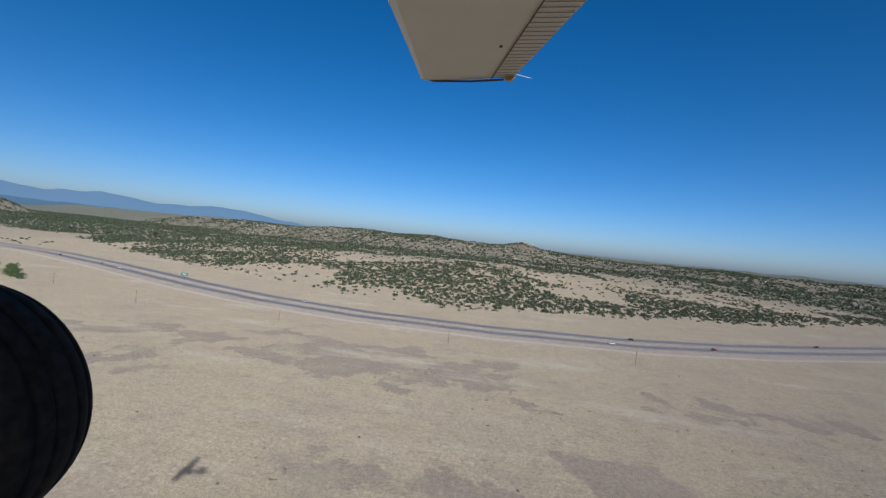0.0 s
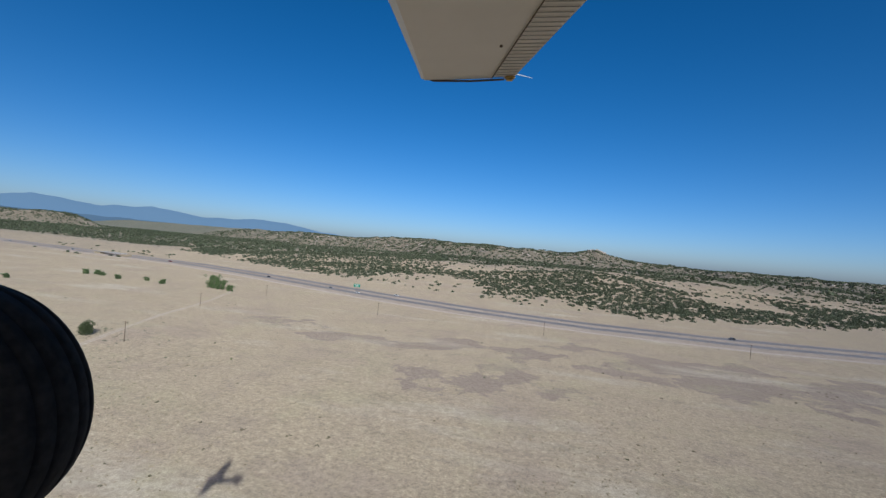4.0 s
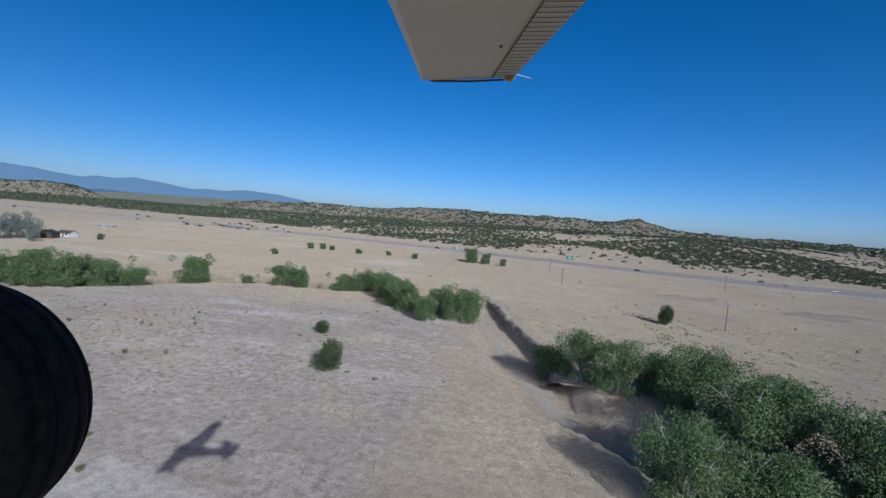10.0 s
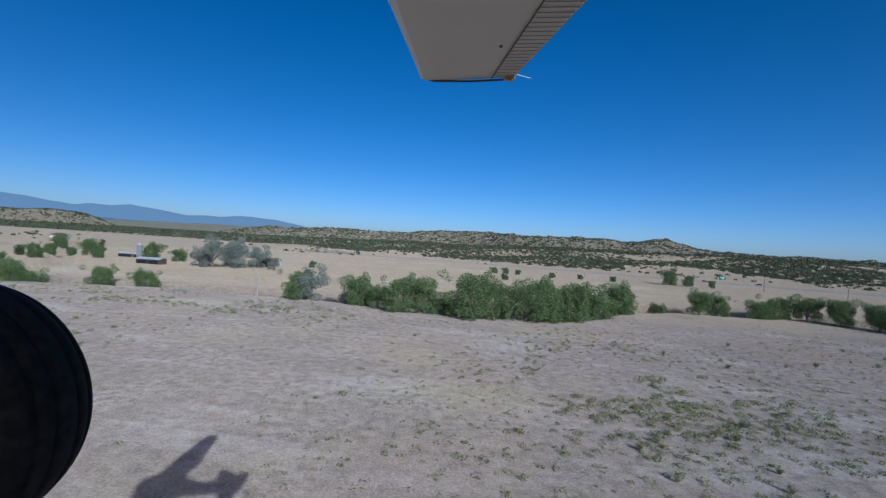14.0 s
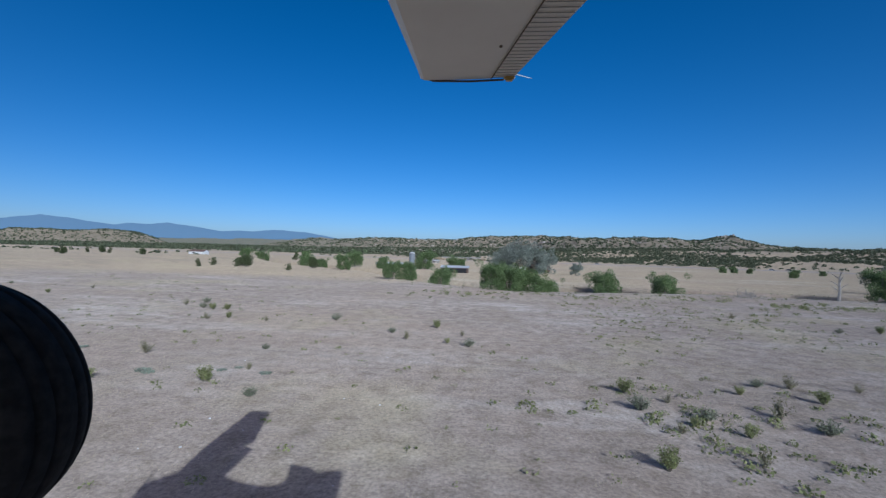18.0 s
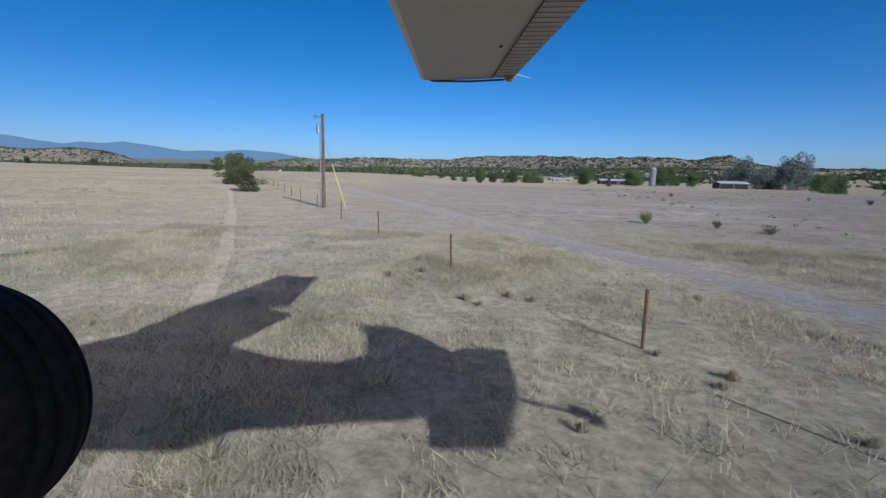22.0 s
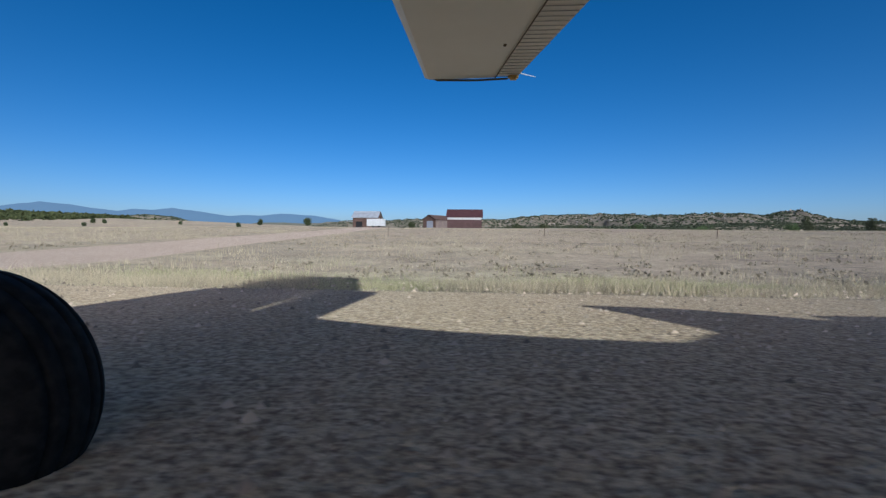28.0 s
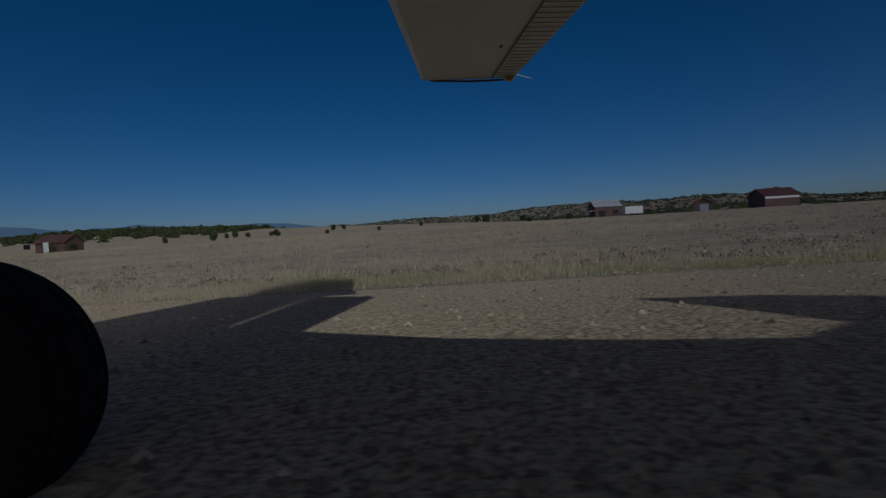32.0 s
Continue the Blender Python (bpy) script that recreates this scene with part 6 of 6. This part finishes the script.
    part("shell", tube(bm, path, radii, 26), material("dull_zinc", ((0.30, 0.32, 0.34), (0.24, 0.26, 0.28)), (0.9,), rough=0.7, metal=0.2), si)
    part("dome", loft(bmesh.new(), [[(r * math.cos(q), r * math.sin(q), z) for q in [2 * math.pi * j / 26 for j in range(26)]] for r, z in ((1.3, 7.2), (1.1, 7.55), (0.65, 7.85), (0.1, 7.95))]), M_TINROOF, si, smooth=True)
    lad = bmesh.new()
    for y in (-0.2, 0.2):
        tube(lad, [(1.32, y, 0.2), (1.32, y, 7.2)], 0.03, 5)
    for k in range(16):
        tube(lad, [(1.32, -0.2, 0.5 + 0.42 * k), (1.32, 0.2, 0.5 + 0.42 * k)], 0.018, 4)
    part("ladder", lad, M_STEEL, si)


def build_bridge():
    z = ground_at(-705, 505) + 0.2
    br = thing("highway_bridge", pose(-690, 500, z, 0, 0, -10) @ Matrix.Scale(0.72, 4), "pale concrete highway bridge over a dark gap", "bridge")
    part("deck", boxed((-30, -6, 3.4), (30, 6, 4.2), 0.05), M_CONCRETE, br)
    for y in (-5.9, 5.9):
        part("parapet", boxed((-30, y - 0.15, 4.2), (30, y + 0.15, 5.0), 0.04), M_CONCRETE, br)
    for x in (-12, 12):
        for y in (-4, 0, 4):
            part("pier", boxed((x - 0.5, y - 0.6, -1), (x + 0.5, y + 0.6, 3.4), 0.08), M_CONCRETE, br)
    for s in (-1, 1):
        bm = bmesh.new()
        loft(bm, [[(s * 22, y, -1), (s * 40, y, -1), (s * 40, y, 3.3), (s * 30, y, 3.3)] for y in (-7, 7)])
        part("abutment", bm, M_GROUND, br)


def utility_pole(at, height, lamp=False, arm=True, turn=0):
    up = thing("utility_pole", pose(at[0], at[1], ground_at(*at), 0, 0, turn), "weathered wooden utility pole on dry ground", "utility pole", "pole line")
    part("pole", tube(bmesh.new(), [(0, 0, -0.8), (0, 0, height)], [0.15, 0.095], 10), M_POLE, up)
    if arm:
        part("crossarm", boxed((-0.9, -0.06, height - 0.55), (0.9, 0.06, height - 0.42), 0.01), M_POLE, up)
        for x in (-0.75, 0.0, 0.75):
            part("insulator", tube(bmesh.new(), [(x, 0, height - 0.42), (x, 0, height - 0.26)], [0.05, 0.035], 8), M_STEEL, up)
    return up


def build_poles():
    for at in ((-303, 133), (-242, 261), (-340, 222), (-137, 260), (-24, 259), (90, 262), (-338, 290)):
        utility_pole(at, 8.2, turn=30)
    up = utility_pole((-782, 31.6), 6.6, arm=False)
    part("lamp_arm", tube(bmesh.new(), [(0, 0, 6.35), (-0.55, -0.1, 6.45)], 0.03, 6), M_STEEL, up)
    part("lamp_head", tube(bmesh.new(), [(-0.5, -0.1, 6.46), (-0.5, -0.1, 6.28)], [0.06, 0.16], 10), M_STEEL, up)
    part("conduit", tube(bmesh.new(), [(-0.17, -0.08, 0.2), (-0.17, -0.08, 6.0)], 0.03, 6), M_STEEL, up)
    part("transformer_can", tube(bmesh.new(), [(-0.28, -0.1, 5.2), (-0.28, -0.1, 5.85)], 0.13, 12), M_STEEL, up, "grey transformer can")
    guy = thing("guy_wire", pose(-782, 31.6, ground_at(-782, 31.6)), "pale guy wire sleeve staked beside the pole", "guy wire")
    part("wire", tube(bmesh.new(), [(0, 0, 5.2), (2.0, -1.4, 0.0)], 0.012, 5), M_STEEL, guy)
    part("marker_sleeve", tube(bmesh.new(), [(0.8, -0.56, 3.1), (1.98, -1.39, 0.05)], 0.035, 6), material("yellow_sleeve", ((0.75, 0.62, 0.25),), rough=0.6), guy)
    far = utility_pole((-871, 40), 1.3, arm=False)
    tagged(far, "short marker post beside the airstrip", "post")


def fence(line, label, gap, post_h, wire=True, mat=None):
    fe = thing("fence", Matrix.Identity(4), label, "fence")
    pts = []
    for (ax, ay), (bx, by) in zip(line, line[1:]):
        n = max(1, round(math.hypot(bx - ax, by - ay) / gap))
        pts += [(ax + (bx - ax) * k / n, ay + (by - ay) * k / n) for k in range(n)]
    pts.append(line[-1])
    rng = np.random.RandomState(len(pts))
    tops = []
    for x, y in pts:
        z = ground_at(x, y)
        lean = rng.uniform(-0.06, 0.06, 2)
        bm = tube(bmesh.new(), [(x, y, z - 0.3), (x + lean[0], y + lean[1], z + post_h * rng.uniform(0.92, 1.05))], 0.028, 6)
        part("post", bm, mat or M_RUST, fe)
        tops.append((x, y, z))
    if wire:
        for h in (0.35, 0.62, 0.9):
            part("wire", tube(bmesh.new(), [(x, y, z + h * post_h) for x, y, z in tops], 0.0022, 4), M_STEEL, fe)


def build_fences():
    fence([(-767.5, 3.0), (-769, 6.4), (-772.3, 12.4), (-775.7, 19), (-779, 25), (-786, 38), (-803, 70), (-835, 130)], "rusty steel-post wire fence across dry pasture", 6.5, 1.0)
    fence([(-381, 18), (-396, 48), (-413, 78), (-431, 107)], "thin wire fence on leaning posts across bare pasture", 7.0, 1.1, mat=M_POLE)
    fence([(-840, 39), (-870, 40), (-905, 42), (-935, 44)], "widely spaced pale posts beside the airstrip", 17, 0.9, False, M_POLE)
    fence([(-260, 296), (-200, 290), (-100, 279), (0, 274), (110, 273), (240, 279)], "distant wire fence beside the highway", 11, 1.3, True, M_POLE)


def build_windsock():
    x, y = -830, 27.6
    ws = thing("windsock", pose(x, y, ground_at(x, y)), "limp orange windsock on a steel pole", "windsock")
    part("pole", tube(bmesh.new(), [(0, 0, -0.4), (0, 0, 2.75)], [0.05, 0.035], 8), M_STEEL, ws)
    part("hoop", tube(bmesh.new(), [(-0.05 + 0.22 * math.cos(q) - 0.2, 0.22 * math.sin(q), 2.62) for q in [2 * math.pi * k / 16 for k in range(17)]], 0.015, 5), M_STEEL, ws)
    bm = bmesh.new()
    loops = []
    for k in range(10):
        s = k / 9
        r = 0.16 - 0.08 * s
        cx, cz = -0.25 - 0.32 * s ** 0.7, 2.62 - 1.25 * s
        loops.append([(cx + r * (0.8 + 0.2 * math.sin(k)) * math.cos(q), r * math.sin(q) * (1 - 0.45 * s), cz + 0.05 * math.sin(3 * q + k)) for q in [2 * math.pi * j / 14 for j in range(14)]])
    part("sock", loft(bm, loops, False), M_ORANGE, ws, "faded orange fabric sock", smooth=True)


def along(line, s):
    """The pose at s metres along a line of the road, nose forwards."""
    run = 0.0
    for (ax, ay), (bx, by) in zip(line, line[1:]):
        n = math.hypot(bx - ax, by - ay)
        if s <= run + n or (bx, by) == line[-1]:
            k = (s - run) / n
            x, y = ax + (bx - ax) * k, ay + (by - ay) * k
            return pose(x, y, ground_at(x, y) + 0.28, 0, 0, math.degrees(math.atan2(by - ay, bx - ax)))
        run += n


def build_car(k, big=False):
    paint = M_CARS[k % 4]
    label = ("white", "dark grey", "silver", "dark red")[k % 4] + (" semi truck with a long trailer" if big else " car") + " driving on the highway"
    car = thing("truck" if big else "car", Matrix.Identity(4), label, "truck" if big else "car", "highway traffic")
    if big:
        part("trailer", boxed((-9, -1.3, 1.1), (3.2, 1.3, 4.0), 0.05), M_CARS[2], car)
        part("cab", boxed((3.6, -1.25, 0.6), (6.6, 1.25, 3.4), 0.2), paint, car)
        part("windscreen", boxed((6.5, -1.1, 2.0), (6.64, 1.1, 3.1), 0.03), M_GLASS, car)
        spots = [(-8, 1.1), (-6.8, 1.1), (3.0, 1.1), (5.8, 1.1)]
    else:
        bm = bmesh.new()
        loft(bm, [[(-2.2, y, 0.35), (2.2, y, 0.35), (2.25, y, 0.75), (1.2, y, 0.95), (-2.1, y, 1.0)] for y in (-0.88, 0.88)])
        part("body", bm, paint, car)
        bm = bmesh.new()
        loft(bm, [[(-1.9, y * 1.0, 0.95), (1.15, y, 0.95), (0.45, y * 0.86, 1.48), (-1.3, y * 0.86, 1.5)] for y in (-0.82, 0.82)])
        part("cabin", bm, M_GLASS, car)
        part("roof", boxed((-1.3, -0.7, 1.47), (0.45, 0.7, 1.53), 0.02), paint, car)
        spots = [(-1.35, 0.8), (1.4, 0.8)]
    for x, y in spots:
        for s in (-1, 1):
            part("wheel", tube(bmesh.new(), [(x, s * y - 0.1, 0.33), (x, s * y + 0.1, 0.33)], 0.33 if not big else 0.5, 12), M_TYRE, car)
    return car


def build_traffic():
    near = [tuple(p) for p in offset_line(HIGHWAY[1:-1], -10)]
    far = [tuple(p) for p in offset_line(HIGHWAY[1:-1], 12)][::-1]
    out = []

    # places by x along the road at the start
    def reach(line, x):
        run = 0.0
        for a, b in zip(line, line[1:]):
            n = math.hypot(b[0] - a[0], b[1] - a[1])
            if min(a[0], b[0]) <= x <= max(a[0], b[0]):
                return run + n * abs(x - a[0]) / abs(b[0] - a[0])
            run += n
        return run
    for k, (line, x, v, big) in enumerate(((near, 91, 27, False), (near, 174, 28, False), (near, -430, 28, False), (near, -520, 28, False), (near, -395, 27, False), (near, -700, 28, False), (near, -880, 27, False), (near, -1040, 28, False),
                                           (far, 112, 29, False), (far, -156, 28, False), (far, 300, 28, False), (far, 420, 29, False), (far, 560, 28, True), (far, 640, 29, False))):
        out.append((build_car(k * 3 + (k > 6), big), line, reach(line, x), v))
    return out


def build_sign():
    x, y = -308, 398
    sg = thing("road_sign", pose(x, y, ground_at(x, y), 0, 0, 12), "large green highway sign on two posts", "road sign")
    for dx in (-2.2, 2.2):
        part("post", tube(bmesh.new(), [(dx, 0, -0.5), (dx, 0, 5.6)], 0.1, 8), M_STEEL, sg)
    part("panel", boxed((-3.2, -0.1, 2.6), (3.2, -0.02, 5.6), 0.02), M_SIGN, sg, "green sign panel")
    for z, w in ((4.7, 2.2), (3.6, 1.6)):
        part("lettering", boxed((-w, -0.13, z - 0.2), (w, -0.105, z + 0.2)), M_WHITE, sg)


build_farm()
build_bridge()
build_poles()
build_fences()
build_windsock()
build_sign()
TRAFFIC = build_traffic()
motions()
